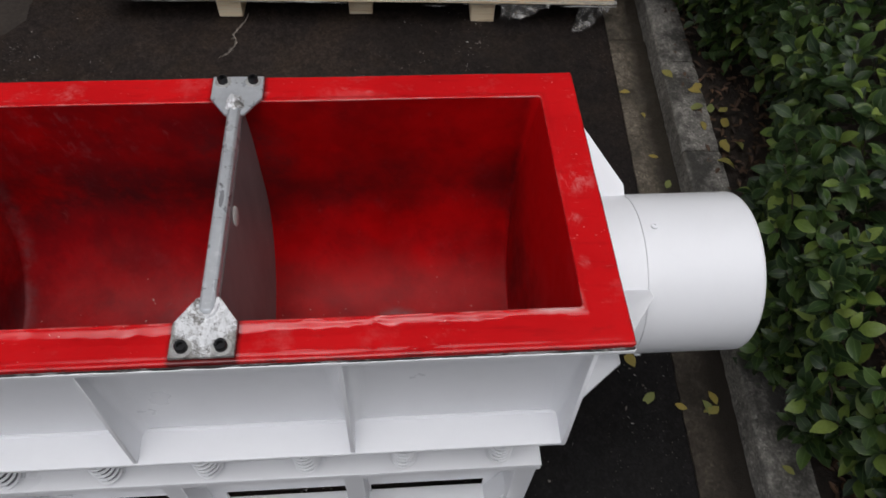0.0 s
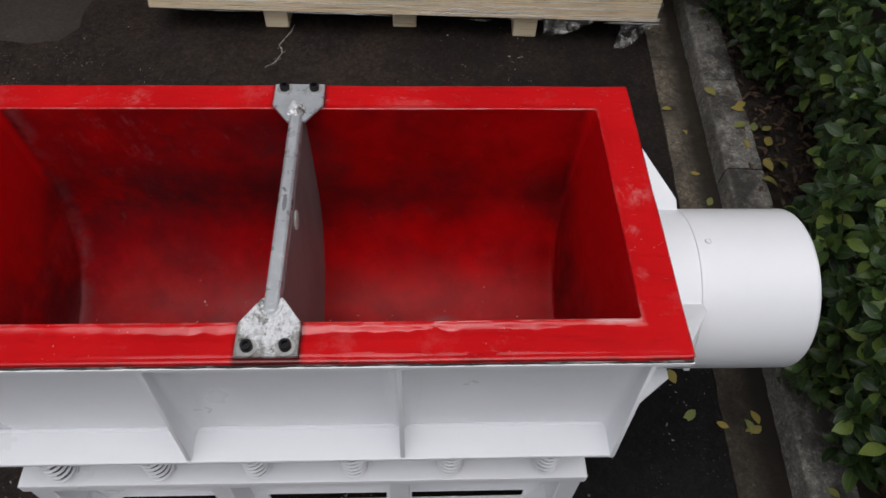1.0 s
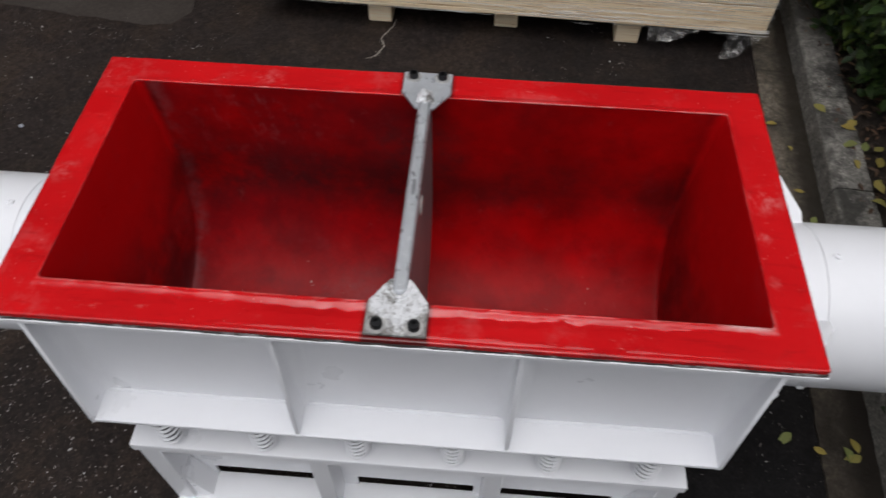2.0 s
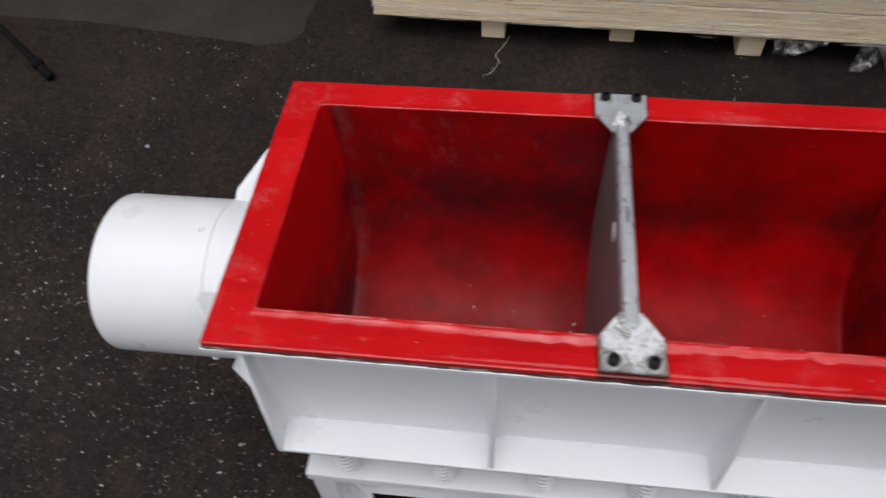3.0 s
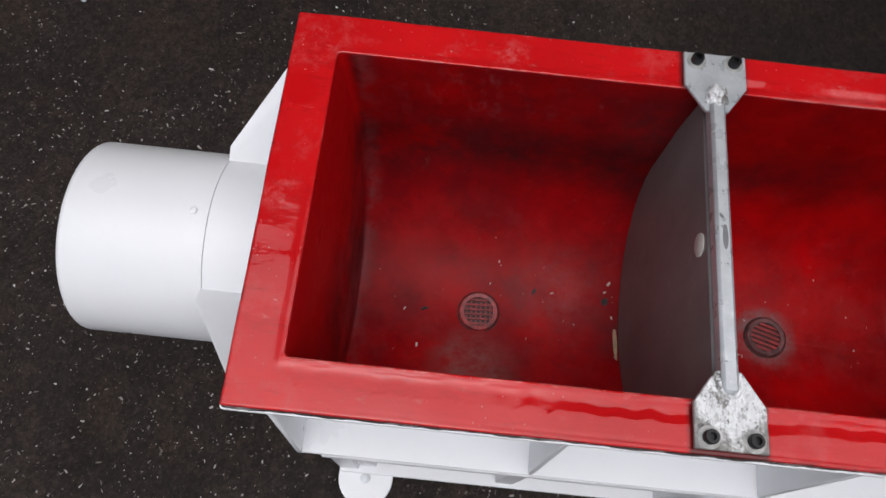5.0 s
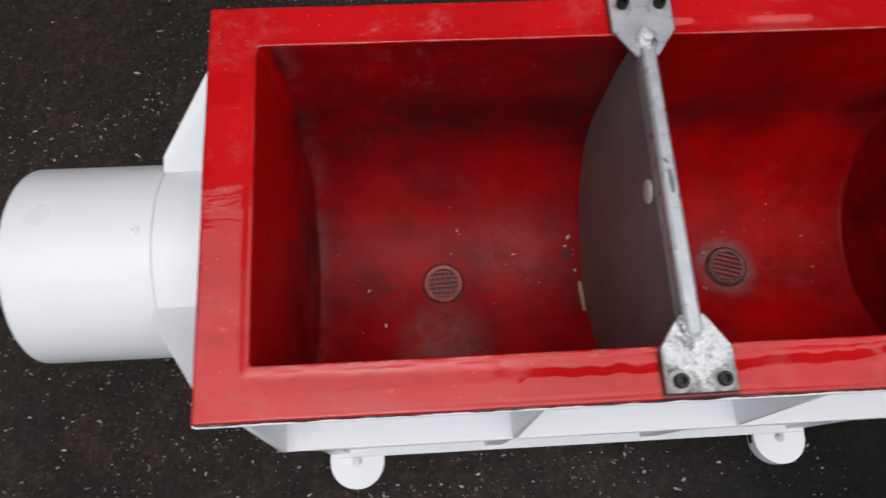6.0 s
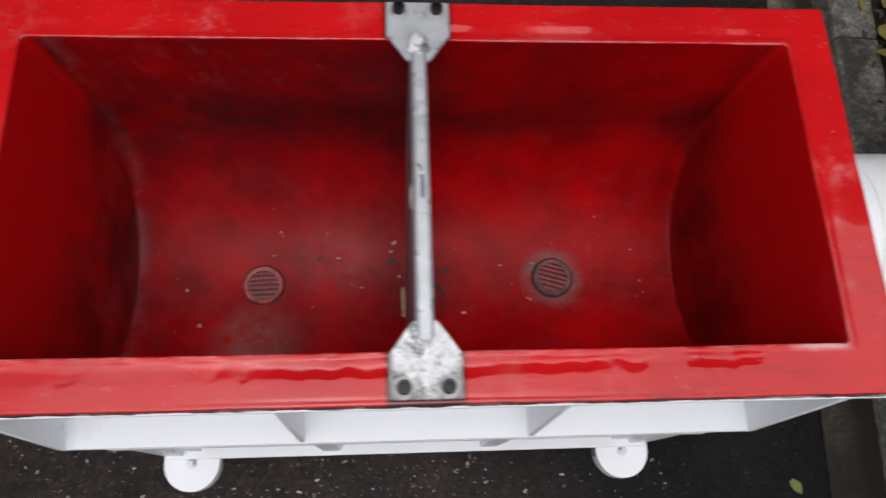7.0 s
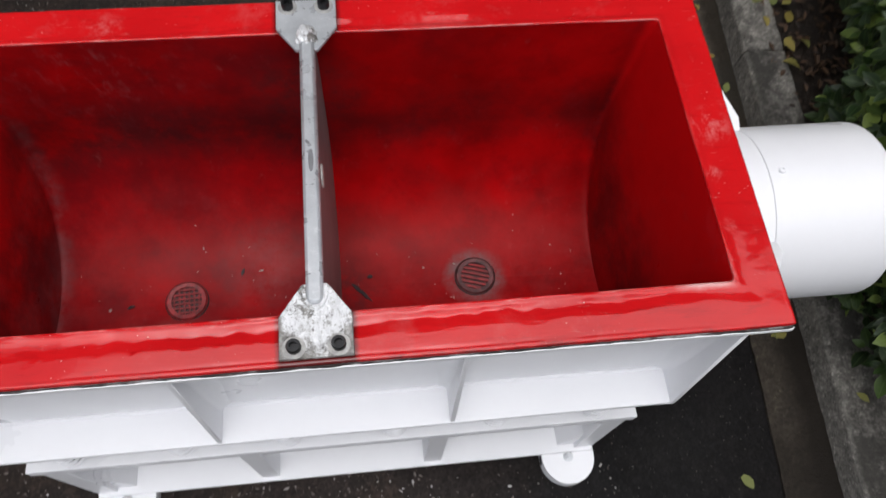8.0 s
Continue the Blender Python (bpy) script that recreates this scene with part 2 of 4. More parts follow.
def zinc_smear():
    """Dirty steel with silver paint brushed thickly over its middle and welded end."""
    m = Nodes("brushed_zinc_paint", rough=0.35, metal=0.2)
    dirty = m.ramp(m.noise(55, 8, 0.75), (0.34, (0.045, 0.042, 0.038)), (0.5, (0.17, 0.16, 0.145)), (0.68, (0.42, 0.41, 0.38)))
    ay = m.math("ABSOLUTE", m.axis(1))
    reach = m.math("ADD", m.math("MULTIPLY", m.math("SUBTRACT", ay, 0.240), 0.6), m.math("MULTIPLY", m.math("ABSOLUTE", m.axis(0)), 0.6))
    reach = m.math("ADD", reach, m.math("MULTIPLY", m.math("SUBTRACT", m.noise(48, 9, 0.8, m.scaled(1.3, 0.8, 1)), 0.5), 0.085))
    cover = m.ramp(m.math("ADD", reach, 0.5), (0.529, 1.0), (0.537, 0.12))
    nick = m.math("MAXIMUM", m.ramp(m.noise(90, 8, 0.8), (0.56, 0.0), (0.63, 0.8)), m.ramp(m.noise(38, 9, 0.78), (0.53, 0.0), (0.575, 0.95)))
    cover = m.math("MULTIPLY", cover, m.math("SUBTRACT", 1.0, nick))
    silver = m.ramp(m.noise(110, 7, 0.75, m.scaled(1.6, 0.45, 1), 0.4), (0.34, (0.46, 0.46, 0.45)), (0.46, (0.74, 0.75, 0.76)), (0.66, (0.88, 0.89, 0.90)))
    m.put("Base Color", m.mix(cover, dirty, silver))
    m.put("Roughness", m.ramp(m.noise(50, 5), (0.3, 0.18), (0.7, 0.5)))
    m.bump(m.noise(80, 7, 0.7, m.scaled(1.6, 0.45, 1), 0.4), 0.9, 0.003)
    return m.mat


def sealant():
    """Black joint filler with torn pale patches."""
    m = Nodes("dirty_sealant", rough=0.7)
    torn = m.ramp(m.noise(34, 9, 0.8, m.scaled(0.5, 1, 1)), (0.51, 0.0), (0.60, 0.65))
    c = m.mix(torn, m.ramp(m.noise(60, 6), (0.3, (0.010, 0.008, 0.008)), (0.7, (0.045, 0.034, 0.032))), (0.40, 0.38, 0.37))
    m.put("Base Color", c)
    m.bump(m.noise(120, 6, 0.7), 0.5, 0.002)
    return m.mat


def divider_skin():
    m = Nodes("dull_rubber_skin", rough=0.42)
    c = m.ramp(m.noise(6, 7, 0.65, m.scaled(1, 1, 0.5)), (0.3, (0.115, 0.106, 0.108)), (0.7, (0.220, 0.204, 0.204)))
    m.put("Base Color", m.mix(m.ramp(m.noise(25, 7, 0.7), (0.6, 0.0), (0.8, 0.4)), c, (0.38, 0.34, 0.33)))
    m.bump(m.noise(40, 5), 0.15, 0.002)
    return m.mat


def asphalt():
    m = Nodes("wet_asphalt", rough=0.5, Specular_IOR_Level=0.13)
    c = m.ramp(m.noise(1.3, 6, 0.6), (0.3, (0.0155, 0.0115, 0.0100)), (0.7, (0.0300, 0.0228, 0.0200)))
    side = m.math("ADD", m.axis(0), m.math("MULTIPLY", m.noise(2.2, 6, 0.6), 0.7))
    mud = m.ramp(m.noise(5, 8, 0.7, warp=0.5), (0.46, 0.0), (0.70, 0.65))
    c = m.mix(mud, c, (0.042, 0.028, 0.019))
    # shade between machine and kerb put into the colour, weaker farther back
    kerb_shade = m.math("MULTIPLY", m.ramp(side, (0.45, 0.0), (0.85, 0.90)), m.ramp(m.math("ADD", m.axis(1), m.math("MULTIPLY", m.noise(2.2, 6, 0.6), 0.5)), (0.80, 1.0), (1.0, 0.45)))
    c = m.mix(kerb_shade, c, (0.0055, 0.0053, 0.0056))
    grain = m.ramp(m.cells(170, "Color"), (0.3, 0.68), (0.9, 1.32))
    c = m.mix(1.0, c, grain, "MULTIPLY")
    c = m.mix(1.0, c, m.ramp(m.cells(75, "Color"), (0.15, 0.78), (0.85, 1.22)), "MULTIPLY")
    c = m.mix(1.0, c, m.ramp(m.noise(30, 8, 0.75), (0.36, 0.72), (0.64, 1.28)), "MULTIPLY")
    stone = m.ramp(m.cells(120), (0.16, 1.0), (0.24, 0.0))
    some = m.ramp(m.cells(120, "Color"), (0.70, 0.0), (0.80, 0.5))
    zone = m.ramp(m.noise(3, 5), (0.40, 0.25), (0.62, 1.0))
    c = m.mix(m.math("MULTIPLY", m.math("MULTIPLY", stone, some), zone), c, (0.16, 0.145, 0.125))
    m.put("Base Color", c)
    m.put("Roughness", m.ramp(m.noise(4, 6, 0.6), (0.35, 0.5), (0.65, 0.75)))
    m.bump(m.noise(220, 5, 0.7), 0.5, 0.003)
    return m.mat


def concrete(name, a, b, pits=0.5, silt=False):
    m = Nodes(name, rough=0.8, Specular_IOR_Level=0.2)
    c = m.ramp(m.noise(7, 8, 0.7), (0.3, a), (0.7, b))
    c = m.mix(1.0, c, m.ramp(m.cells(170, "Color"), (0.1, 0.62), (0.8, 1.1), (1.0, 1.9)), "MULTIPLY")
    c = m.mix(1.0, c, m.ramp(m.noise(45, 8, 0.78), (0.36, 0.55), (0.64, 1.4)), "MULTIPLY")
    if silt:
        edge = m.math("ADD", m.axis(0), m.math("MULTIPLY", m.noise(6, 8, 0.75), 0.09))
        c = m.mix(m.ramp(edge, (0.095, 0.0), (0.145, 0.92)), c, (0.015, 0.011, 0.007))
        damp = m.ramp(m.noise(2.6, 7, 0.65), (0.46, 0.0), (0.60, 0.75))
        c = m.mix(damp, c, tuple(0.35 * v for v in a))
        # shade of machine and hedge on this stretch, painted as a dark patch
        shade_spot = m.spot((0.08, 0.05, 0.0), 0.34, 0.52, 0.16, 5)
        c = m.mix(m.math("MULTIPLY", shade_spot, 0.7), c, (0.012, 0.009, 0.007))
    else:
        # lichen and soot blotches on the walked side
        moss = m.ramp(m.noise(5, 9, 0.72), (0.42, 0.0), (0.55, 0.88))
        up = m.ramp(m.axis(2), (0.088, 0.12), (0.098, 1.0))
        c = m.mix(m.math("MULTIPLY", moss, up), c, tuple(0.28 * v for v in a))
    m.put("Base Color", c)
    m.put("Roughness", m.ramp(m.noise(5, 5), (0.3, 0.55), (0.7, 0.9)))
    m.bump(m.noise(90, 8, 0.75), pits * 1.2, 0.006)
    return m.mat


def soil():
    m = Nodes("dark_soil", rough=0.95)
    m.put("Base Color", m.ramp(m.noise(20, 8, 0.7), (0.3, (0.012, 0.009, 0.007)), (0.7, (0.04, 0.028, 0.02))))
    m.bump(m.noise(30, 8, 0.7), 0.9, 0.02)
    return m.mat


def pine():
    m = Nodes("pale_pine", rough=0.6)
    long = m.scaled(0.8, 9.0, 26.0)
    c = m.ramp(m.noise(6, 6, 0.6, long, 0.6), (0.34, (0.56, 0.35, 0.18)), (0.43, (0.92, 0.73, 0.48)), (0.60, (0.96, 0.81, 0.58)), (0.76, (0.98, 0.90, 0.74)))
    knot = m.ramp(m.cells(4.5, co=m.scaled(1.0, 1.0, 3.0)), (0.04, 0.7), (0.09, 0.0))
    c = m.mix(knot, c, (0.30, 0.16, 0.08))
    tone = m.ramp(m.random(), (0.0, 0.90), (1.0, 1.1))
    m.put("Base Color", m.mix(1.0, c, tone, "MULTIPLY"))
    m.bump(m.noise(8, 6, 0.6, long), 0.25, 0.002)
    return m.mat


def leaf_green(name, joined):
    m = Nodes(name, rough=0.36)
    uv = m.tree.nodes.new("ShaderNodeUVMap").outputs[0]
    u = m.math("ABSOLUTE", m.math("SUBTRACT", m.axis(0, uv), 0.5))
    tone = m.ramp(m.random(joined), (0.0, (0.008, 0.020, 0.006)), (0.50, (0.020, 0.043, 0.010)), (0.80, (0.042, 0.078, 0.014)), (0.93, (0.105, 0.150, 0.026)), (1.0, (0.17, 0.22, 0.05)))
    c = m.mix(m.ramp(u, (0.0, 0.3), (0.07, 0.0)), tone, (0.13, 0.19, 0.07))
    edge = m.ramp(u, (0.40, 0.0), (0.5, 0.28))
    c = m.mix(edge, c, (0.20, 0.24, 0.09))
    vein = m.noise(160, 3)
    c = m.mix(m.ramp(vein, (0.45, 0.0), (0.75, 0.25)), c, (0.015, 0.03, 0.01))
    m.put("Base Color", c)
    m.put("Transmission Weight", 0.0)
    m.put("Roughness", m.ramp(m.noise(40, 3), (0.3, 0.30), (0.7, 0.52)))
    m.put("Specular IOR Level", 0.27)
    m.bump(m.noise(120, 4), 0.3, 0.002)
    return m.mat


def dry_leaf(name, a, b, joined=False):
    m = Nodes(name, rough=0.7)
    c = m.ramp(m.random(joined), (0.0, a), (1.0, b))
    blot = m.ramp(m.noise(70, 5), (0.55, 0.0), (0.7, 0.7))
    m.put("Base Color", m.mix(blot, c, tuple(0.35 * v for v in a)))
    return m.mat


def clear_film(name, wrinkled):
    m = Nodes(name, (0.92, 0.94, 0.96), 0.12)
    tr = m.tree.nodes.new("ShaderNodeBsdfTransparent")
    mixer = m.tree.nodes.new("ShaderNodeMixShader")
    out = m.tree.nodes["Material Output"]
    m.bsdf.inputs["Base Color"].default_value = (0.92, 0.91, 0.88, 1)
    wide = m.ramp(m.noise(16, 7, 0.7, m.scaled(0.10, 1, 4.0), 0.4), (0.52, 0.0), (0.68, 0.14))
    line = m.ramp(m.noise(26, 5, 0.6, m.scaled(0.05, 1, 3.0), 0.5), (0.50, 0.0), (0.55, 0.65), (0.60, 0.0))
    fac = m.math("MAXIMUM", wide, line) if wrinkled else m.ramp(m.noise(30, 6, 0.7, None, 0.6), (0.48, 0.02), (0.64, 0.36))
    m.tree.links.new(fac, mixer.inputs[0])
    m.tree.links.new(tr.outputs[0], mixer.inputs[1])
    m.tree.links.new(m.bsdf.outputs[0], mixer.inputs[2])
    m.tree.links.new(mixer.outputs[0], out.inputs[0])
    m.bump(m.noise(14, 7, 0.65, m.scaled(0.15, 1, 4.0), 1.0), 0.9, 0.01)
    return m.mat


def plain(name, color, rough=0.5, metal=0.0, vary=0.25, scale=30):
    m = Nodes(name, color, rough, metal)
    low, high = tuple(v * (1 - vary) for v in color), tuple(min(1, v * (1 + vary)) for v in color)
    m.put("Base Color", m.ramp(m.noise(scale, 6, 0.65), (0.3, low), (0.7, high)))
    m.bump(m.noise(scale * 3, 4), 0.15, 0.001)
    return m.mat


RED, RED_TUB, WHITE = red_rubber(), red_worn(), white_paint()
ZINC, BAR_ZINC = galvanised("galvanised_steel", 0.60), galvanised("silver_painted_bar", 0.68)
SMEAR, SKIN = zinc_smear(), divider_skin()
BLACK_BOLT = plain("black_oxide_bolt", (0.012, 0.012, 0.013), 0.35, 0.3)
GRIME = sealant()
WASHER = plain("dull_grey_washer", (0.42, 0.415, 0.40), 0.5, 0.2, 0.4, 60)
DIM_GREY = plain("dim_grey", (0.17, 0.17, 0.18), 0.6)
DARK = plain("dark_recess", (0.010, 0.010, 0.010), 0.7)
PLUG = plain("off_white_plastic", (0.55, 0.53, 0.50), 0.5)
DIRTY_RED = plain("grimy_red_joint", (0.024, 0.006, 0.006), 0.6, 0, 0.9, 40)
COLLAR = plain("pale_red_collar", (0.235, 0.018, 0.020), 0.35, 0, 0.9, 70)
GRIMY_COLLAR = plain("grimy_collar", (0.105, 0.030, 0.031), 0.5, 0, 1.0, 55)
RED_GRID = plain("red_plastic_grid", (0.23, 0.006, 0.008), 0.4, 0, 0.6, 60)
ASPHALT = asphalt()
KERB = concrete("kerb_concrete", (0.118, 0.112, 0.100), (0.320, 0.304, 0.272))
GUTTER = concrete("gutter_concrete", (0.076, 0.065, 0.050), (0.205, 0.174, 0.132), 0.7, True)
SOIL, PINE, FILM, TAIL = soil(), pine(), clear_film("stretch_film", True), clear_film("loose_film", False)
LEAF, LEAF_MASS = leaf_green("hedge_leaf", False), leaf_green("hedge_leaf_mass", True)
YELLOW = dry_leaf("yellow_leaf", (0.27, 0.205, 0.040), (0.14, 0.165, 0.045))
LITTER = dry_leaf("brown_litter", (0.022, 0.013, 0.008), (0.115, 0.060, 0.028), True)
TWIG = plain("twig_bark", (0.06, 0.042, 0.03), 0.8)
BLACK = plain("black_rubber", (0.006, 0.006, 0.006), 0.8)
BLACK.node_tree.nodes["Principled BSDF"].inputs["Specular IOR Level"].default_value = 0.12
WALLPAINT = plain("grey_render_wall", (0.06, 0.058, 0.055), 0.9, 0, 0.2, 3)
SCRAP = plain("dark_rubber_scrap", (0.020, 0.010, 0.010), 0.6, 0, 0.8, 120)
SLIVER = plain("tan_wood_sliver", (0.42, 0.30, 0.19), 0.7)
PEBBLE = plain("pale_stone", (0.34, 0.36, 0.40), 0.6, 0, 0.4, 150)
CHIP = plain("pale_chip", (0.50, 0.46, 0.40), 0.6)


# ---- mesh tools ----
def mesh_of(bm, name, smooth=40):
    bmesh.ops.recalc_face_normals(bm, faces=bm.faces)
    me = bpy.data.meshes.new(name)
    bm.to_mesh(me)
    bm.free()
    if smooth:
        me.shade_smooth()
        me.set_sharp_from_angle(angle=radians(smooth))
    return me


def thing(name, label, category, at=(0, 0, 0), group="", kind=""):
    ob = new(name)
    ob.location = at
    return tagged(ob, label, category, group, kind)


def part(name, bm, material, parent, label="", smooth=40):
    me = bm if isinstance(bm, bpy.types.Mesh) else mesh_of(bm, name, smooth)
    if not me.materials:
        me.materials.append(material)
    ob = new(name, me)
    ob.parent = parent
    if label:
        tagged(ob, label)
    return ob


def block(x0, x1, y0, y1, z0, z1, bevel=0.0015, bm=None):
    bm = bm or bmesh.new()
    made = bmesh.ops.create_cube(bm, size=1.0)["verts"]
    m = Matrix.LocRotScale(((x0 + x1) / 2, (y0 + y1) / 2, (z0 + z1) / 2), None, (abs(x1 - x0), abs(y1 - y0), abs(z1 - z0)))
    bmesh.ops.transform(bm, matrix=m, verts=made)
    if bevel:
        edges = list({e for v in made for e in v.link_edges})
        bmesh.ops.bevel(bm, geom=edges, offset=bevel, segments=1, affect="EDGES")
    return bm


def prism(points, push, bevel=0.001, bm=None):
    """A flat outline of 3D points pushed along a vector into a solid."""
    bm = bm or bmesh.new()
    low = [bm.verts.new(p) for p in points]
    high = [bm.verts.new(Vector(p) + Vector(push)) for p in points]
    n = len(points)
    faces = [bm.faces.new(low), bm.faces.new(high[::-1])]
    faces += [bm.faces.new((low[i], high[i], high[(i + 1) % n], low[(i + 1) % n])) for i in range(n)]
    if bevel:
        edges = list({e for f in faces for e in f.edges})
        bmesh.ops.bevel(bm, geom=edges, offset=bevel, segments=1, affect="EDGES")
    return bm


def lathe(profile, matrix, n=48, bm=None):
    """Turns (radius, height) pairs round z, and lays the result by matrix."""
    bm = bm or bmesh.new()
    rings = []
    for r, h in profile:
        rings.append([bm.verts.new(matrix @ Vector((max(r, 1e-4) * math.cos(a), max(r, 1e-4) * math.sin(a), h))) for a in (2 * math.pi * k / n for k in range(n))])
    for a, b in zip(rings, rings[1:]):
        for k in range(n):
            bm.faces.new((a[k], a[(k + 1) % n], b[(k + 1) % n], b[k]))
    bm.faces.new(rings[0][::-1])
    bm.faces.new(rings[-1])
    return bm


def tube(points, radius, n=6, bm=None, taper=1.0):
    """A round rod along a line of points."""
    bm = bm or bmesh.new()
    pts = [Vector(p) for p in points]
    rings = []
    for i, p in enumerate(pts):
        d = (pts[min(i + 1, len(pts) - 1)] - pts[max(i - 1, 0)]).normalized()
        side = d.cross(Vector((0.13, 0.27, 1.0))).normalized()
        up = side.cross(d)
        r = radius * (1 + (taper - 1) * i / max(1, len(pts) - 1))
        rings.append([bm.verts.new(p + r * (math.cos(a) * side + math.sin(a) * up)) for a in (2 * math.pi * k / n for k in range(n))])
    for a, b in zip(rings, rings[1:]):
        for k in range(n):
            bm.faces.new((a[k], a[(k + 1) % n], b[(k + 1) % n], b[k]))
    bm.faces.new(rings[0][::-1])
    bm.faces.new(rings[-1])
    return bm


def loop_points(hx, hy, r, nx=280, ny=110, nc=4):
    """A rounded rectangle, always with the same number of points."""
    r = min(r, hx * 0.98, hy * 0.98)
    out = []
    for sx, sy, n, start in ((1, -1, nx, -90), (1, 1, ny, 0), (-1, 1, nx, 90), (-1, -1, ny, 180)):
        cx, cy = sx * (hx - r), sy * (hy - r)
        px, py = {(1, -1): (-1, -1), (1, 1): (1, -1), (-1, 1): (1, 1), (-1, -1): (-1, 1)}[(sx, sy)]
        ax, ay = px * (hx - r), py * (hy - r)
        ox, oy = (0, sy * r) if start in (-90, 90) else (sx * r, 0)
        for k in range(1, n):
            f = k / n
            out.append((ax + (cx - ax) * f + ox, ay + (cy - ay) * f + oy))
        for k in range(nc + 1):
            a = radians(start + 90 * k / nc)
            out.append((cx + r * math.cos(a), cy + r * math.sin(a)))
    return out


def loft(loops, close_last=False):
    bm = bmesh.new()
    rings = [[bm.verts.new(p) for p in loop] for loop in loops]
    n = len(rings[0])
    for a, b in zip(rings, rings[1:]):
        for k in range(n):
            bm.faces.new((a[k], a[(k + 1) % n], b[(k + 1) % n], b[k]))
    if close_last:
        bm.faces.new(rings[-1])
    return bm


def ripple(x, y, size, amount, seed=0.0):
    return amount * noise.noise((x / size, y / size, seed))


# ---- ground, kerb and planting bed ----
def build_ground():
    bm = bmesh.new()
    bmesh.ops.create_grid(bm, x_segments=60, y_segments=60, size=300)
    for v in bm.verts:
        v.co.x, v.co.y = (math.copysign(abs(c / 300) ** 3 * 300, c) for c in v.co.xy)
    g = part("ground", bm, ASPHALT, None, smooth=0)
    tagged(g, "dark damp asphalt yard with pale grit", "ground", kind="structure")


KERB_TURN = Matrix.Translation((1.0385, -0.3, 0)) @ Matrix.Rotation(radians(-3.75), 4, "Z")


def build_kerb():
    """The gutter strip and kerb stones run along local y; local x points at the hedge."""
    gutter = new("gutter")
    gutter.matrix_world = KERB_TURN
    tagged(gutter, "stained concrete gutter strip along the kerb", "gutter", kind="structure")
    def strip(profile, y0, y1, seed, rough):
        """A stone along y: a profile of (x, z) swept in short steps, with rough faces."""
        bm = bmesh.new()
        n = max(4, int((y1 - y0) / 0.02))
        rows = []
        for k in range(n + 1):
            y = y0 + (y1 - y0) * k / n
            end = 0.004 if k in (0, n) else 0.0
            row = []
            for x, z in profile:
                dx = rough * (noise.noise((x * 9, y / 0.05, seed)) + 0.6 * noise.noise((x * 20, y / 0.018, seed + 3)))
                dz = rough * (noise.noise((x / 0.05, y / 0.05, seed + 5)) + 0.5 * noise.noise((x / 0.02, y / 0.02, seed + 8))) if z > 0 else 0
                row.append(bm.verts.new((x + dx, y, z + dz - (end if z > 0 else 0))))
            rows.append(row)
        for a, b in zip(rows, rows[1:]):
            for i in range(len(profile) - 1):
                bm.faces.new((a[i], a[i + 1], b[i + 1], b[i]))
        bm.faces.new(rows[0][::-1])
        bm.faces.new(rows[-1])
        return bm

    flat = [(0.0, -0.05)] + [(0.145 * k / 9, 0.008) for k in range(10)] + [(0.145, -0.05)]
    y = -3.2
    for length in (1.0, 1.0, 1.0, 1.0, 1.0, 1.0, 1.0):
        part("gutter_slab", strip(flat, y + 0.001, y + length - 0.001, y, 0.003), GUTTER, gutter)
        y += length
    kerb = new("kerb")
    kerb.matrix_world = KERB_TURN
    tagged(kerb, "weathered grey concrete kerb with mossy stains", "kerb", kind="structure")
    stone = [(0.142, -0.05), (0.142, 0.02), (0.143, 0.05), (0.144, 0.075)]
    stone += [(0.144 + 0.016 * (1 - math.cos(a)), 0.084 + 0.016 * math.sin(a)) for a in (math.pi / 2 * k / 5 for k in range(6))]
    stone += [(0.16 + 0.102 * k / 6, 0.100) for k in range(1, 7)] + [(0.264, 0.09), (0.264, -0.05)]
    y = -3.43
    for length in (1.0, 1.0, 1.0, 1.0, 0.555, 0.445, 1.0, 1.0):
        part("kerb_stone", strip(stone, y + 0.0025, y + length - 0.0025, y + 30, 0.0022), KERB, kerb)
        y += length
    bm = bmesh.new()
    bmesh.ops.create_grid(bm, x_segments=40, y_segments=80, size=1)
    for v in bm.verts:
        v.co = (0.26 + (v.co.x + 1) * 0.8, v.co.y * 3.4, 0)
        v.co.z = 0.07 + ripple(v.co.x, v.co.y, 0.15, 0.02)
    bed = part("planting_bed", bm, SOIL, None)
    bed.matrix_world = KERB_TURN
    tagged(bed, "dark soil bed behind the kerb", "soil", kind="structure")


# ---- the building that closes the yard, and two added light blockers ----
def build_wall():
    bm = block(-12, 12, 3.4, 3.7, 0, 10.0, 0)
    tagged(part("wall_north", bm, WALLPAINT, None), "plain grey rendered building wall", "wall", kind="structure")
    # unseen wall added to keep eastern light off hedge and kerb
    bm = block(2.9, 3.2, -9, 3.4, 0, 1.9, 0)
    tagged(part("wall_east", bm, WALLPAINT, None), "added unseen grey wall behind the hedge that blocks light", "wall", kind="structure")
    # unseen wall end added to darken the near stretch of kerb and hedge
    bm = block(1.24, 2.9, -1.50, -1.25, 0, 1.9, 0)
    tagged(part("wall_south", bm, WALLPAINT, None), "added unseen grey wall end that blocks light", "wall", kind="structure")


# ---- the finishing machine ----
LIFT = 0.085  # the machine's own zero lies this far above the asphalt
RIM_Z, TUB_C, TUB_W, TUB_D = 0.808, 0.545, 0.247, 0.235
RX, RY, IX, IY = 0.646, 0.304, 0.575, 0.235


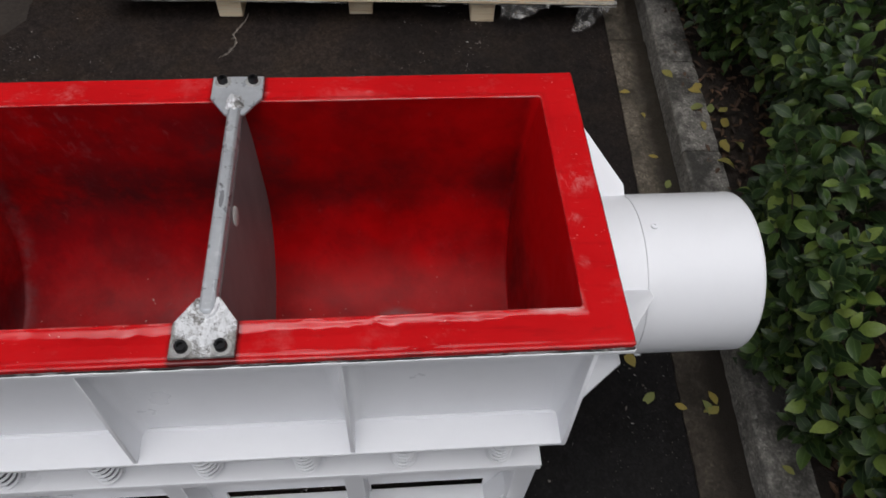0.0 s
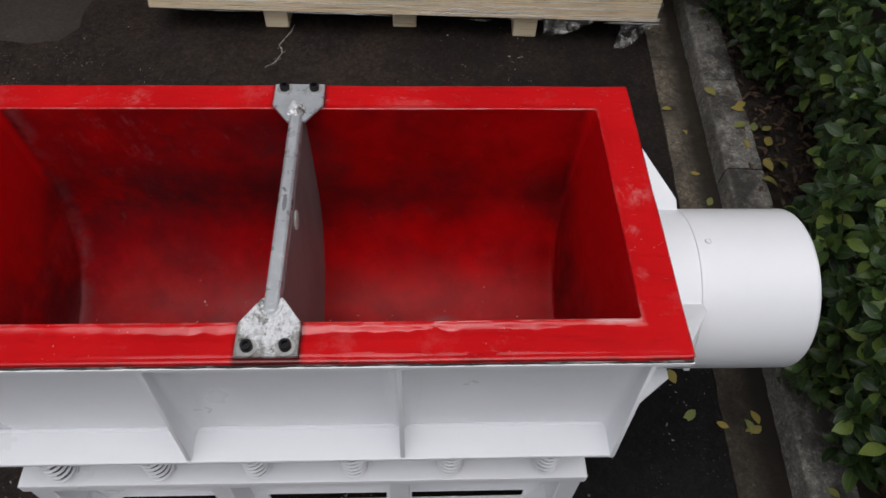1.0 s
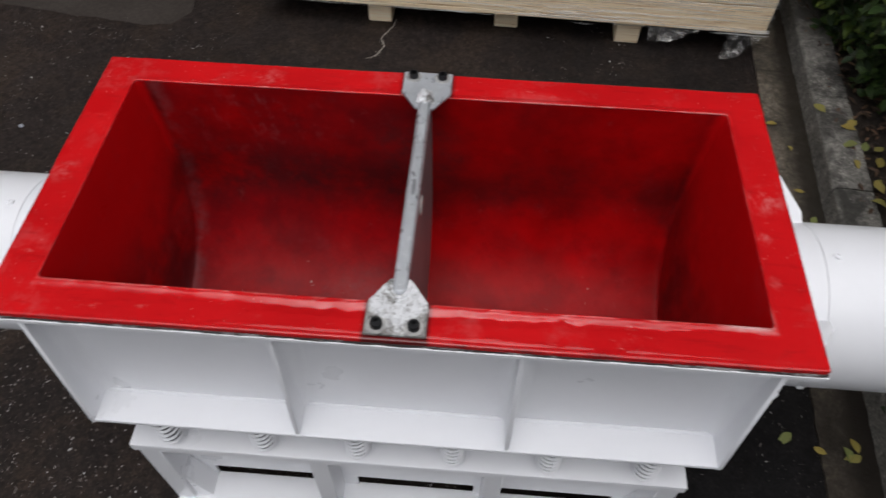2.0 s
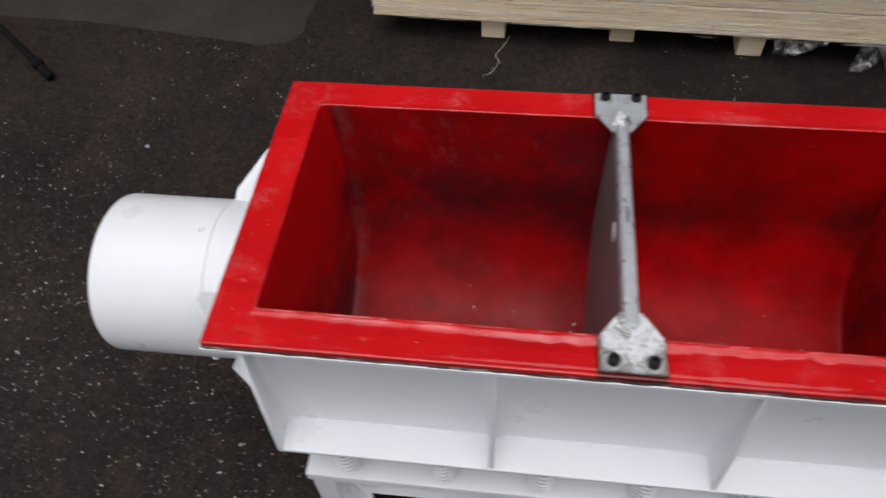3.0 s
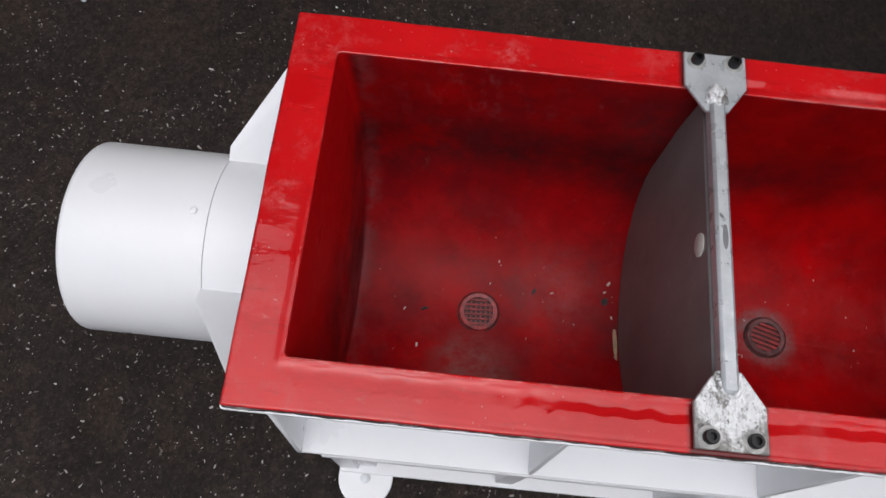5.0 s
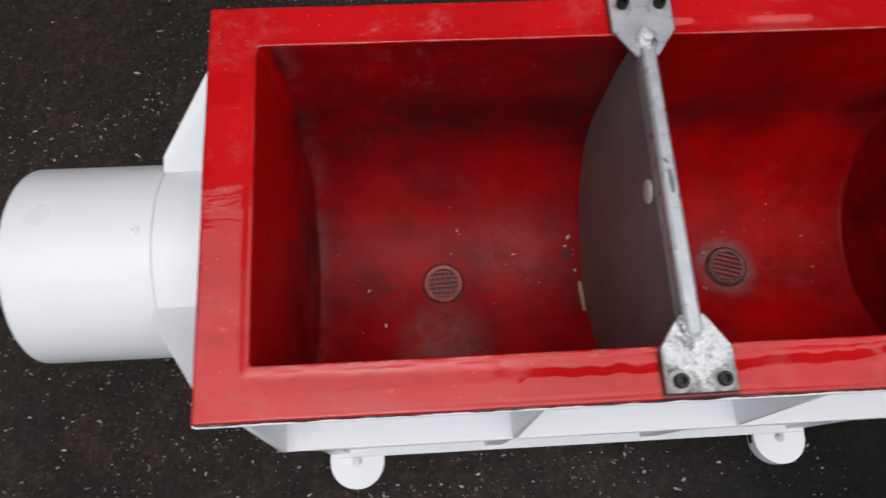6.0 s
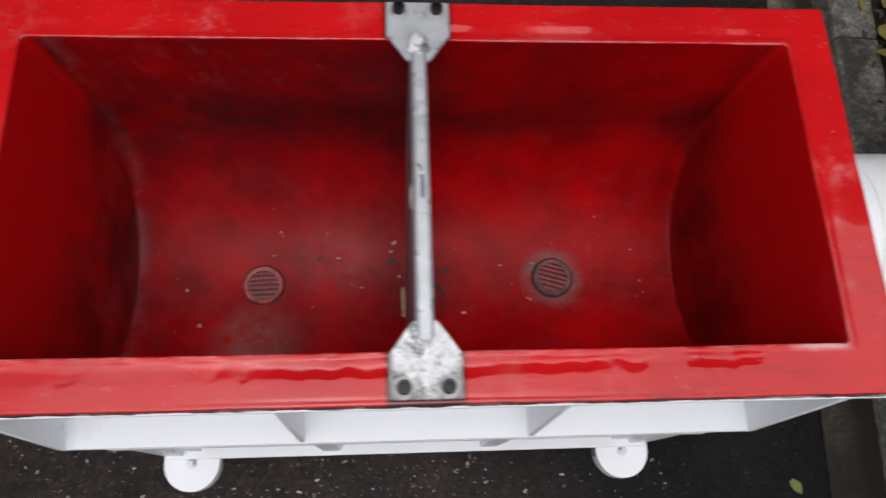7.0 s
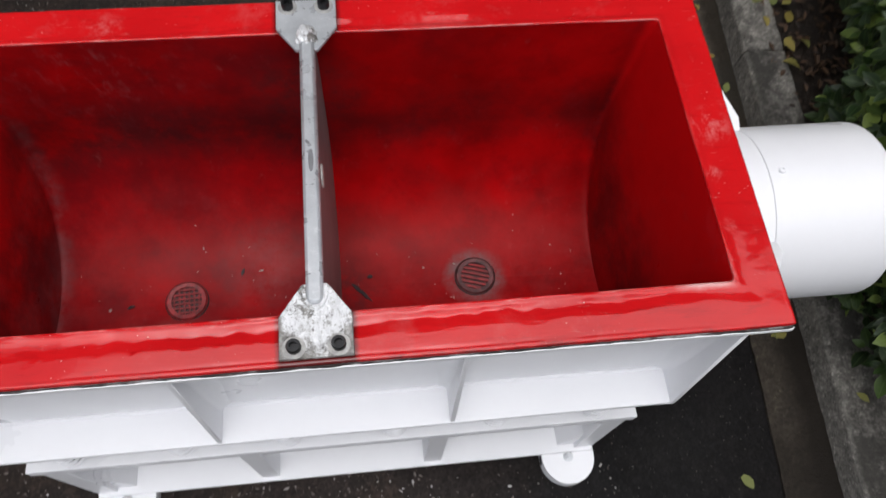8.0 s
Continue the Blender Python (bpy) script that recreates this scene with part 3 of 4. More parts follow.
def build_lining(machine):
    def lip(x, y):
        """How far the moulding flash stands up: patchy along the working side, low elsewhere."""
        if y > -0.2:
            return 0.28
        return 0.18 + 1.1 * max(0.0, noise.noise((x / 0.16, y, 6.5)) + 0.25 + 0.5 * noise.noise((x / 0.03, y, 2.5)))

    def sunk(x):
        """How deep the rim sags along the working side: two long stretches beside the bracket."""
        if x < 0:
            return 0.15 + 0.85 * max(0.0, min(1.0, (x + 0.32) / 0.06))
        return 0.15 + max(0.0, min(1.0, (0.57 - x) / 0.25))

    def meander(x, y, f):
        """The ragged edge of the flash wanders across the rim."""
        if not 0.5 < f < 0.9 or y > -0.2 or abs(x) > 0.56:
            return 0.0
        wander = 0.006 * noise.noise((x / 0.09, 0, 11)) + 0.005 * noise.noise((x / 0.022, 0, 14)) + 0.002 * noise.noise((x / 0.009, 0, 17))
        if f > 0.82:
            return 0.3 * wander
        return wander - 0.003 + 0.006 * max(0.0, min(1.0, x / 0.5))

    def ring(hx, hy, z, r, wave, drop=0.0, f=0.0):
        out = []
        for x, y in loop_points(hx, hy, r):
            w = wave
            dx = ripple(y, 0, 0.11, 0.0012 * w, 7) if abs(x) > hx - 0.01 else 0
            dy = ripple(x, 0, 0.13, 0.0010 * w, 3) + ripple(x, 0, 0.5, 0.0015 * w, 4) if abs(y) > hy - 0.01 else 0
            dz = ripple(x, y, 0.2, 0.0013, 9) + ripple(x * 0.5, y, 0.045, 0.0004, 1)
            patchy = 0.55 + 1.6 * noise.noise((x / 0.13, y, 3.5)) + 0.7 * noise.noise((x / 0.035, y, 8.5))
            if y < -0.2:
                patchy = sunk(x) * (0.95 + 0.7 * noise.noise((x / 0.12, 0, 3.5)) + 0.5 * noise.noise((x / 0.03, 0, 8.5)))
            out.append((x + dx, y + dy + meander(x, y, f), z + dz + (drop * min(1.5, max(0.15, patchy)) if drop < 0 else drop * lip(x, y))))
        return out

    loops = [ring(RX - 0.02, RY - 0.02, RIM_Z - 0.011, 0.003, 0), ring(RX - 0.001, RY - 0.001, RIM_Z - 0.011, 0.004, 1), ring(RX, RY, RIM_Z - 0.002, 0.004, 1)]
    loops.append(ring(RX - 0.0014, RY - 0.0014, RIM_Z - 0.0004, 0.004, 1))
    loops.append(ring(RX - 0.0030, RY - 0.0030, RIM_Z - 0.0001, 0.004, 1))
    loops.append(ring(RX - 0.0045, RY - 0.0045, RIM_Z, 0.004, 1))
    dip = ((0.0, 0.0), (0.085, 0.0001), (0.115, -0.0007), (0.15, 0.0001), (0.5, 0.0002), (0.57, -0.0001), (0.62, -0.0010), (0.76, -0.0032), (0.80, -0.0026), (0.845, -0.0005), (0.895, 0.0026), (0.93, 0.0032), (1.0, 0.0029))
    for k in (1.2, 1.6, 2, 3, 4, 5, 6, 7, 8, 8.4, 8.8, 9.4, 10, 10.6, 11.2, 11.8, 12.2, 12.55, 13.0, 13.5):
        f = k / 14
        for (fa, za), (fb, zb) in zip(dip, dip[1:]):
            if fa <= f <= fb:
                drop = za + (zb - za) * (f - fa) / (fb - fa)
        loops.append(ring(RX + (IX - RX) * f, RY + (IY - RY) * f, RIM_Z, 0.005, 1 - f if f < 0.8 else 0.6, drop, f))
    for k in range(6):
        a = math.pi / 2 * k / 5
        loops.append(ring(IX + 0.002 - 0.002 * math.sin(a), IY + 0.002 - 0.002 * math.sin(a), RIM_Z + 0.0001 + 0.0021 * math.cos(a), 0.007, 0.5))
    rim = loft(loops)
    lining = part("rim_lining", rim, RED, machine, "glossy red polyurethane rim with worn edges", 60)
    walls = [ring(IX - 0.0001, IY - 0.0001, RIM_Z - 0.0002, 0.007, 0.5)]
    steps = [0.78, 0.74, 0.69, 0.64, 0.59, TUB_C]
    for z in steps:
        f = (RIM_Z - z) / (RIM_Z - TUB_C)
        walls.append([(x, y, z) for x, y in loop_points(IX - 0.003 - 0.056 * (0.79 - z), IY + (TUB_W - IY) * math.sin(f * math.pi / 2), 0.012)])
    for k in range(1, 27):
        a = math.pi / 2 * k / 26
        z = TUB_C - TUB_D * math.sin(a)
        walls.append([(x, y, z) for x, y in loop_points(IX - 0.003 - 0.056 * (0.79 - z), max(0.002, TUB_W * math.cos(a)), 0.012)])
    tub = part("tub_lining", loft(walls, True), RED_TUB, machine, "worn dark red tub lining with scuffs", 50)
    def ragged(grow, z):
        out = []
        for x, y in loop_points(RX, RY, 0.004):
            torn = noise.noise((x / 0.035, y / 0.035, 2.0)) + 0.7 * noise.noise((x / 0.011, y / 0.011, 5.0))
            g = grow * min(1.5, max(0.25, 0.75 + torn))
            out.append((x + (math.copysign(g, x) if abs(x) > RX - 0.004 else 0), y + (math.copysign(g, y) if abs(y) > RY - 0.004 else 0), z + 0.0007 * torn))
        return out

    seam = [ring(RX - 0.02, RY - 0.02, RIM_Z - 0.0105, 0.003, 1), ragged(0.0002, RIM_Z - 0.0104), ragged(0.0012, RIM_Z - 0.0116), ragged(0.0016, RIM_Z - 0.0140), ring(RX - 0.02, RY - 0.02, RIM_Z - 0.0144, 0.003, 1)]
    part("edge_seam", loft(seam), GRIME, machine, "blackened ragged sealant seam")
    # a drain grid in each half of the tub
    for x, y in ((-0.298, -0.003), (0.289, 0.006)):
        floor_z = TUB_C - TUB_D * math.sqrt(1 - (y / TUB_W) ** 2)
        ringp = [(0.030, -0.004), (0.030, 0.004), (0.038, 0.0045), (0.041, 0.001), (0.041, -0.004)]
        at = Matrix.Translation((x, y, floor_z + 0.0045)) @ Matrix.Rotation(0.02, 4, "X")
        grimy = x > 0
        drain = part("drain", lathe(ringp, at, 36), GRIMY_COLLAR if grimy else COLLAR, machine, "round drain collar caked with grey dirt" if grimy else "round red drain collar")
        bm = lathe([(0.0305, -0.004), (0.0305, -0.0015)], at, 32)
        part("drain_hole", bm, DIRTY_RED, drain, "dark drain opening")
        seam = lathe([(0.0405, -0.004), (0.0405, 0.0002), (0.0430, -0.0006), (0.0430, -0.004)], at, 40)
        part("drain_seam", seam, DIRTY_RED, drain, "grimy black joint round the drain")
        for k in (-2.4, -1.45, -0.5, 0.45, 1.4, 2.35):
            off = k * 0.0102
            half = math.sqrt(0.030**2 - off**2)
            bm = block(-half, half, off - (0.0027 if grimy else 0.0017), off + (0.0027 if grimy else 0.0017), -0.0012, 0.0026, 0)
            if not grimy:
                block(off - 0.0014, off + 0.0014, -half, half, -0.0012, 0.0020, 0, bm)
            bm.transform(at @ Matrix.Rotation(0.05 if x < 0 else -0.28, 4, "Z"))
            part("grid_bar", bm, RED_GRID, drain)


def build_shell(machine):
    # steel flange under the rubber rim
    zs = ((RX + 0.0022, RY + 0.0030, RIM_Z - 0.0145), (RX + 0.0022, RY + 0.0030, RIM_Z - 0.022), (0.59, 0.25, RIM_Z - 0.022), (0.59, 0.25, RIM_Z - 0.0145), (RX + 0.0022, RY + 0.0030, RIM_Z - 0.0145))
    part("rim_flange", loft([[(x, y, z) for x, y in loop_points(hx, hy, 0.004, 24, 12)] for hx, hy, z in zs]), WHITE, machine)
    outer, inner = [], []
    for sy in (1, -1):
        side_o = [(sy * 0.257, 0.786)] + [(sy * 0.257 * math.cos(a), 0.485 - 0.195 * math.sin(a)) for a in (math.pi / 2 * k / 14 for k in range(15))]
        side_i = [(sy * 0.249, 0.786)] + [(sy * 0.249 * math.cos(a), 0.485 - 0.187 * math.sin(a)) for a in (math.pi / 2 * k / 14 for k in range(15))]
        outer.append(side_o)
        inner.append(side_i)
    line = outer[0] + outer[1][-2::-1] + inner[1] + inner[0][-2::-1]
    bm = prism([(-0.588, y, z) for y, z in line], (1.176, 0, 0), 0)
    part("tub_shell", bm, WHITE, machine, "white painted steel trough shell")
    for sx in (1, -1):
        pts = [(0.3015, 0.786), (0.3225, 0.454), (0.3225, 0.443), (0.20, 0.32), (0.08, 0.275), (-0.08, 0.275), (-0.20, 0.32), (-0.3225, 0.443), (-0.3225, 0.454), (-0.3015, 0.786)]
        bm = prism([(sx * 0.587, y, z) for y, z in pts], (sx * 0.008, 0, 0))
        part("end_plate", bm, WHITE, machine)
    for sy in (1, -1):
        for x in (-0.1965, 0.1965):
            pts = [(0.252, 0.786), (0.3015, 0.786), (0.3205, 0.4535), (0.252, 0.4535)]
            bm = prism([(x - 0.004, sy * y, z) for y, z in pts], (0.008, 0, 0))
            part("rib", bm, WHITE, machine)
            for sx in (1, -1):
                corner_fillet(machine, x + sx * 0.004, sx, sy)
        for sx in (1, -1):
            corner_fillet(machine, sx * 0.587, -sx, sy)
        part("side_shelf", block(-0.5955, 0.5955, sy * 0.245, sy * 0.322, 0.4435, 0.4525), WHITE, machine)
        bead = tube([(-0.585 + 1.17 * k / 60, sy * (0.2565 + 0.001 * noise.noise((k * 0.7, sy, 0))), 0.4535) for k in range(61)], 0.0045)
        part("weld_bead", bead, WHITE, machine)


def corner_fillet(machine, x0, sx, sy):
    """The soft filled corner between an upright plate and the trough wall, wider towards the rim."""
    bm = bmesh.new()
    rows = []
    for z, d in ((0.454, 0.012), (0.475, 0.020), (0.58, 0.030), (0.786, 0.038)):
        row = []
        for k in range(7):
            a = math.pi / 2 * k / 6
            row.append(bm.verts.new((x0 + sx * d * (1 - math.sin(a)), sy * (0.2565 + 0.75 * d * (1 - math.cos(a))), z)))
        rows.append(row)
    for a, b in zip(rows, rows[1:]):
        for k in range(6):
            bm.faces.new((a[k], a[k + 1], b[k + 1], b[k]))
    part("corner_fillet", bm, WHITE, machine, "smooth painted corner fillet", 80)


def build_motor_housings(machine):
    for sx in (1, -1):
        at = Matrix.Translation((sx * 0.596, 0, 0.533)) @ Matrix.Rotation(sx * math.pi / 2, 4, "Y")
        part("sleeve", lathe([(0.1630, 0.0), (0.1630, 0.1535), (0.155, 0.1536)], at, 72), WHITE, machine)
        end = 0.382
        prof = [(0.155, 0.1545), (0.1635, 0.1545)] + [(0.1635, 0.155 + (end - 0.012 - 0.155) * k / 6) for k in range(7)]
        prof += [(0.1635 - 0.010 * (1 - math.cos(a)), end - 0.010 + 0.010 * math.sin(a)) for a in (math.pi / 2 * k / 6 for k in range(1, 7))] + [(0.08, end), (0.0, end)]
        housing = part("motor_housing", lathe(prof, at, 72), WHITE, machine, "white painted drum motor cover")
        for k in range(3):
            a = k * math.pi * 2 / 3 + 0.01
            x = sx * 0.774
            m = Matrix.Translation((x, -0.1635 * math.sin(a), 0.533 + 0.1635 * math.cos(a))) @ Matrix.Rotation(a, 4, "X")
            bm = lathe([(0.0065, -0.001), (0.0065, 0.0035), (0.0055, 0.0045), (0.003, 0.0045), (0.003, 0.002)], m, 12)
            part("bolt", bm, WHITE, housing)
        for sy in (1, -1):
            bm = bmesh.new()
            corners = ((0.5965, 0.105, 0.648), (0.752, 0.112, 0.651), (0.752, 0.134, 0.660), (0.640, 0.286, 0.752), (0.598, 0.286, 0.752))
            prism([(sx * x, sy * y, z) for x, y, z in corners], (0, -sy * 0.004, -0.008), 0, bm)
            part("gusset", bm, WHITE, machine)
            low = ((0.5965, 0.100), (0.752, 0.108), (0.752, 0.137), (0.5965, 0.256))
            bm = prism([(sx * x, sy * y, 0.400) for x, y in low], (0, 0, -0.008), 0)
            part("gusset", bm, WHITE, machine)


def build_divider(machine):
    body = []
    for k in range(33):
        a = math.pi * k / 32
        body.append(((TUB_W - 0.004) * math.cos(a), TUB_C - (TUB_D - 0.003) * math.sin(a)))
    line = [(0.232, 0.795), (0.240, 0.70)] + body + [(-0.240, 0.70), (-0.232, 0.795)]
    divider = part("divider", prism([(-0.0125, y, z) for y, z in line], (0.0235, 0, 0), 0.003), SKIN, machine, "dull brown-grey rubber divider plate")
    bar = part("divider_bar", block(-0.0115, 0.0115, -0.226, 0.226, 0.797, 0.8235, 0.0045), BAR_ZINC, machine, "galvanised steel cross bar")
    slot = lathe([(0.0045, 0), (0.0045, 0.001)], Matrix.Translation((0.001, -0.009, 0.8230)) @ Matrix.Diagonal((0.85, 4.2, 1, 1)), 20)
    part("slot", slot, DIM_GREY, bar, "dark slotted hole")
    mark = lathe([(0.0034, 0), (0.0034, 0.0008)], Matrix.Translation((-0.003, 0.022, 0.8230)) @ Matrix.Rotation(0.6, 4, "Z") @ Matrix.Diagonal((0.7, 1.5, 1, 1)), 7)
    part("stain", mark, DIM_GREY, bar, "small dark smudge")
    plug = lathe([(0.0165, -0.0150), (0.018, -0.0140), (0.018, 0.0130), (0.0165, 0.0140)], Matrix.Translation((0, 0, 0.764)) @ Matrix.Rotation(math.pi / 2, 4, "Y"), 28)
    part("plug", plug, PLUG, divider, "round off-white plug")
    for sy in (1, -1):
        pts = [(-0.0475, 0.298), (0.0475, 0.298), (0.0475, 0.240), (0.017, 0.196), (-0.017, 0.196), (-0.0475, 0.240)]
        plate = part("end_bracket", prism([(x, sy * y, RIM_Z + 0.0015) for x, y in pts], (0, 0, 0.007), 0.0012), ZINC if sy > 0 else SMEAR, machine, "galvanised bolted bracket plate" if sy > 0 else "bracket plate smeared with silver paint")
        weld = []
        for k in range(25):
            a = math.pi * k / 24
            weld.append((0.0145 * math.cos(a), sy * (0.209 + 0.022 * math.sin(a)), RIM_Z + 0.0095 + 0.0015 * noise.noise((k * 0.9, sy, 2))))
        part("weld_bead", tube(weld, 0.0036), SMEAR, plate)
        if sy > 0:
            bm = bmesh.new()
            bmesh.ops.create_icosphere(bm, subdivisions=4, radius=1.0)
            for v in bm.verts:
                lump = 1 + 0.22 * noise.noise(v.co * 1.7 + Vector((1, 0, 3))) + 0.12 * noise.noise(v.co * 5)
                v.co = Vector((0.0165 * v.co.x * lump, 0.221 + 0.019 * v.co.y * lump, RIM_Z + 0.009 + 0.0165 * max(-0.3, v.co.z) * lump))
            part("paint_lump", bm, SMEAR, plate, "lumpy silver paint over the weld", 80)
        for x in (-0.0285, 0.0285):
            m = Matrix.Translation((x, sy * 0.283, RIM_Z + 0.0083))
            bm = lathe([(0.0094, 0), (0.0094, 0.011), (0.0086, 0.012), (0.0052, 0.012), (0.0050, 0.005)], m, 24)
            part("bolt", bm, BLACK_BOLT, plate, "black socket head bolt")
            part("washer", lathe([(0.0150, -0.0002), (0.0150, 0.0010), (0.0100, 0.0011)], m, 24), WASHER, plate, "dull grey washer")


def build_base(machine):
    """Heights in here are over the asphalt; LIFT takes them to the machine's own zero."""
    def put(name, bm, label="", material=WHITE, parent=machine):
        bm.transform(Matrix.Translation((0, 0, -LIFT)))
        return part(name, bm, material, parent, label)

    rail, front = 0.395, 0.314
    tall = 0.443 + LIFT - rail
    turns, steps = 7.0, 18
    pts = []
    for k in range(int(turns * steps) + 1):
        a = 2 * math.pi * k / steps
        pts.append((0.0235 * math.cos(a), 0.0235 * math.sin(a), 0.003 + (tall - 0.006) * k / (turns * steps)))
    coil_mesh = mesh_of(tube(pts, 0.0031, 6), "coil_spring")
    coil_mesh.materials.append(WHITE)
    # dark core added inside each spring in place of shade between the coils
    core_mesh = mesh_of(lathe([(0.0150, 0.0), (0.0150, tall - 0.003), (0.0, tall - 0.002)], Matrix(), 24), "guide_post")
    core_mesh.materials.append(DIM_GREY)
    for sy in (1, -1):
        for k in range(6):
            spring = part("coil_spring", coil_mesh, WHITE, machine, "white painted steel coil spring")
            spring.location = (-0.4835 + 0.1935 * k, sy * 0.286, rail - LIFT)
            part("guide_post", core_mesh, DIM_GREY, spring, "added grey core standing in for shade inside the spring")
        put("base_rail", block(-0.572, 0.572, sy * 0.21, sy * front, rail - 0.008, rail), "white steel base rail")
        put("rail_lip", block(-0.5718, 0.5718, sy * (front - 0.0065), sy * (front - 0.0002), rail - 0.028, rail - 0.0075))
        # web that leaves long slots above the sill
        put("base_web", block(-0.566, 0.566, sy * 0.237, sy * 0.243, 0.105, rail - 0.0085, 0))
        put("base_sill", block(-0.566, 0.566, sy * 0.237, sy * 0.316, 0.040, 0.050))
        for x0, x1 in ((-0.566, -0.482), (-0.20, -0.132), (0.150, 0.21), (0.482, 0.566)):
            put("web_piece", block(x0, x1, sy * 0.237, sy * 0.243, 0.0505, 0.1045, 0))
        for x in (-0.185, 0.185):
            put("base_post", block(x - 0.020, x + 0.020, sy * 0.2435, sy * 0.3075, 0.0505, rail - 0.0085))
        for x in (-0.545, 0.545):
            put("base_post", block(x - 0.022, x + 0.022, sy * 0.2435, sy * 0.3075, 0.0505, rail - 0.0085))
            s = math.copysign(1, x)
            put("corner_gusset", prism([(x - s * 0.0225, sy * 0.2435, 0.0505), (x - s * 0.062, sy * 0.2435, 0.0505), (x - s * 0.0225, sy * 0.2435, 0.16)], (0, sy * 0.055, 0)))
        for x in (-0.506, 0.508):
            r = 0.0625
            line = [(x - r, sy * 0.25), (x - r, sy * 0.325)] + [(x - r * math.cos(a), sy * (0.325 + r * math.sin(a))) for a in (math.pi * k / 24 for k in range(1, 24))] + [(x + r, sy * 0.325), (x + r, sy * 0.25)]
            foot = put("foot", prism([(px, py, 0.0) for px, py in line], (0, 0, 0.0385), 0.002), "white rounded anchor foot with a stud")
            put("stud", lathe([(0.012, 0), (0.012, 0.002), (0.0085, 0.0022), (0.0085, 0.009), (0.005, 0.0092), (0.005, 0.016)], Matrix.Translation((x, sy * 0.325, 0.0385)), 12), "bare steel stud and nut", ZINC, foot)
            put("foot_slot", block(x - r - 0.0008, x - r + 0.002, sy * 0.315, sy * 0.335, 0.008, 0.026, 0), "dark slot in the foot", DARK, foot)
    for sx in (1, -1):
        put("cross_member", block(sx * 0.510, sx * 0.566, -0.2365, 0.2365, 0.10, 0.28))


def build_machine():
    machine = thing("vibratory_finishing_machine", "white steel vibratory trough with red lining on springs", "machine", (0, 0, LIFT))
    build_lining(machine)
    build_shell(machine)
    build_motor_housings(machine)
    build_divider(machine)
    build_base(machine)


# ---- the wrapped crate ----
def build_crate():
    m = Matrix.Translation((-0.800, 1.642, 0)) @ Matrix.Rotation(radians(-2.15), 4, "Z")
    crate = thing("wooden_crate", "pale pine crate on blocks wrapped in stretch film", "crate")
    crate.matrix_world = m
    length, deep, z0, board = 1.97, 1.02, 0.112, 0.098
    part("floor_board", block(0, length, 0.0, deep, z0 - 0.002, z0 + 0.015), PINE, crate)
    for k in range(7):
        z = z0 + 0.016 + k * (board + 0.003)
        part("plank", block(0.002, length - 0.002, 0.0, 0.018, z, z + board, 0.002), PINE, crate)
        part("plank", block(0.002, length - 0.002, deep - 0.018, deep, z, z + board, 0.002), PINE, crate)
        part("plank", block(length - 0.018, length, 0.019, deep - 0.019, z, z + board, 0.002), PINE, crate)
        part("plank", block(0.0, 0.018, 0.019, deep - 0.019, z, z + board, 0.002), PINE, crate)
    part("lid", block(0, length, 0, deep, 0.838, 0.856), PINE, crate)
    for back in (0.0, 0.42, 0.84):
        for x, y in ((0.425, 0.045), (0.935, 0.070), (1.418, 0.032)):
            y += back
            part("pallet_block", block(x, x + 0.094, y, y + 0.10, 0.0, z0 - 0.025, 0.003), PINE, crate)
            part("skid_board", block(x - 0.005, x + 0.105, y - 0.010, y + 0.10, z0 - 0.024, z0 - 0.003, 0.002), PINE, crate)
    # stretch film over the front and the far end, with a ragged hem
    bm = bmesh.new()
    nx, nz = 170, 26
    grid = []
    for i in range(nx + 1):
        col = []
        x = -0.003 + (length + 0.009) * i / nx
        hem = z0 + 0.004 - (0.018 * max(0, noise.noise((x * 9, 0, 0)) + 0.2) if x > 0.8 else 0) - (0.03 * max(0, noise.noise((x * 4 + 3, 1, 0))) if x > 1.1 else 0)
        for j in range(nz + 1):
            z = hem + (0.86 - hem) * j / nz
            col.append(bm.verts.new((x, -0.004 + 0.0045 * noise.noise((x * 7, z * 22, 4)) - (0.012 * (1 - j / 2) if j < 2 else 0), z)))
        grid.append(col)
    for i in range(nx):
        for j in range(nz):
            bm.faces.new((grid[i][j], grid[i + 1][j], grid[i + 1][j + 1], grid[i][j + 1]))
    part("stretch_film", bm, FILM, crate, "crinkled clear stretch film", 0)
    for x, w, drop in ((1.63, 0.20, 0.02), (1.90, 0.13, 0.06)):
        bm = bmesh.new()
        rows = []
        for j in range(9):
            f = j / 8
            rows.append([bm.verts.new((x + (i / 12 - 0.5) * w * (1 - 0.6 * f) - 0.06 * f + 0.008 * noise.noise((i * 0.8, j * 0.7, x)), -0.006 - 0.05 * f + 0.014 * noise.noise((i * 0.9, j * 0.8, x + 5)), max(0.004, z0 - 0.002 - drop * 1.4 * f + 0.012 * noise.noise((i, j, x + 9))))) for i in range(13)])
        for a, b in zip(rows, rows[1:]):
            for i in range(12):
                bm.faces.new((a[i], a[i + 1], b[i + 1], b[i]))
        part("film_tail", bm, TAIL, crate, "crumpled end of film", 0)


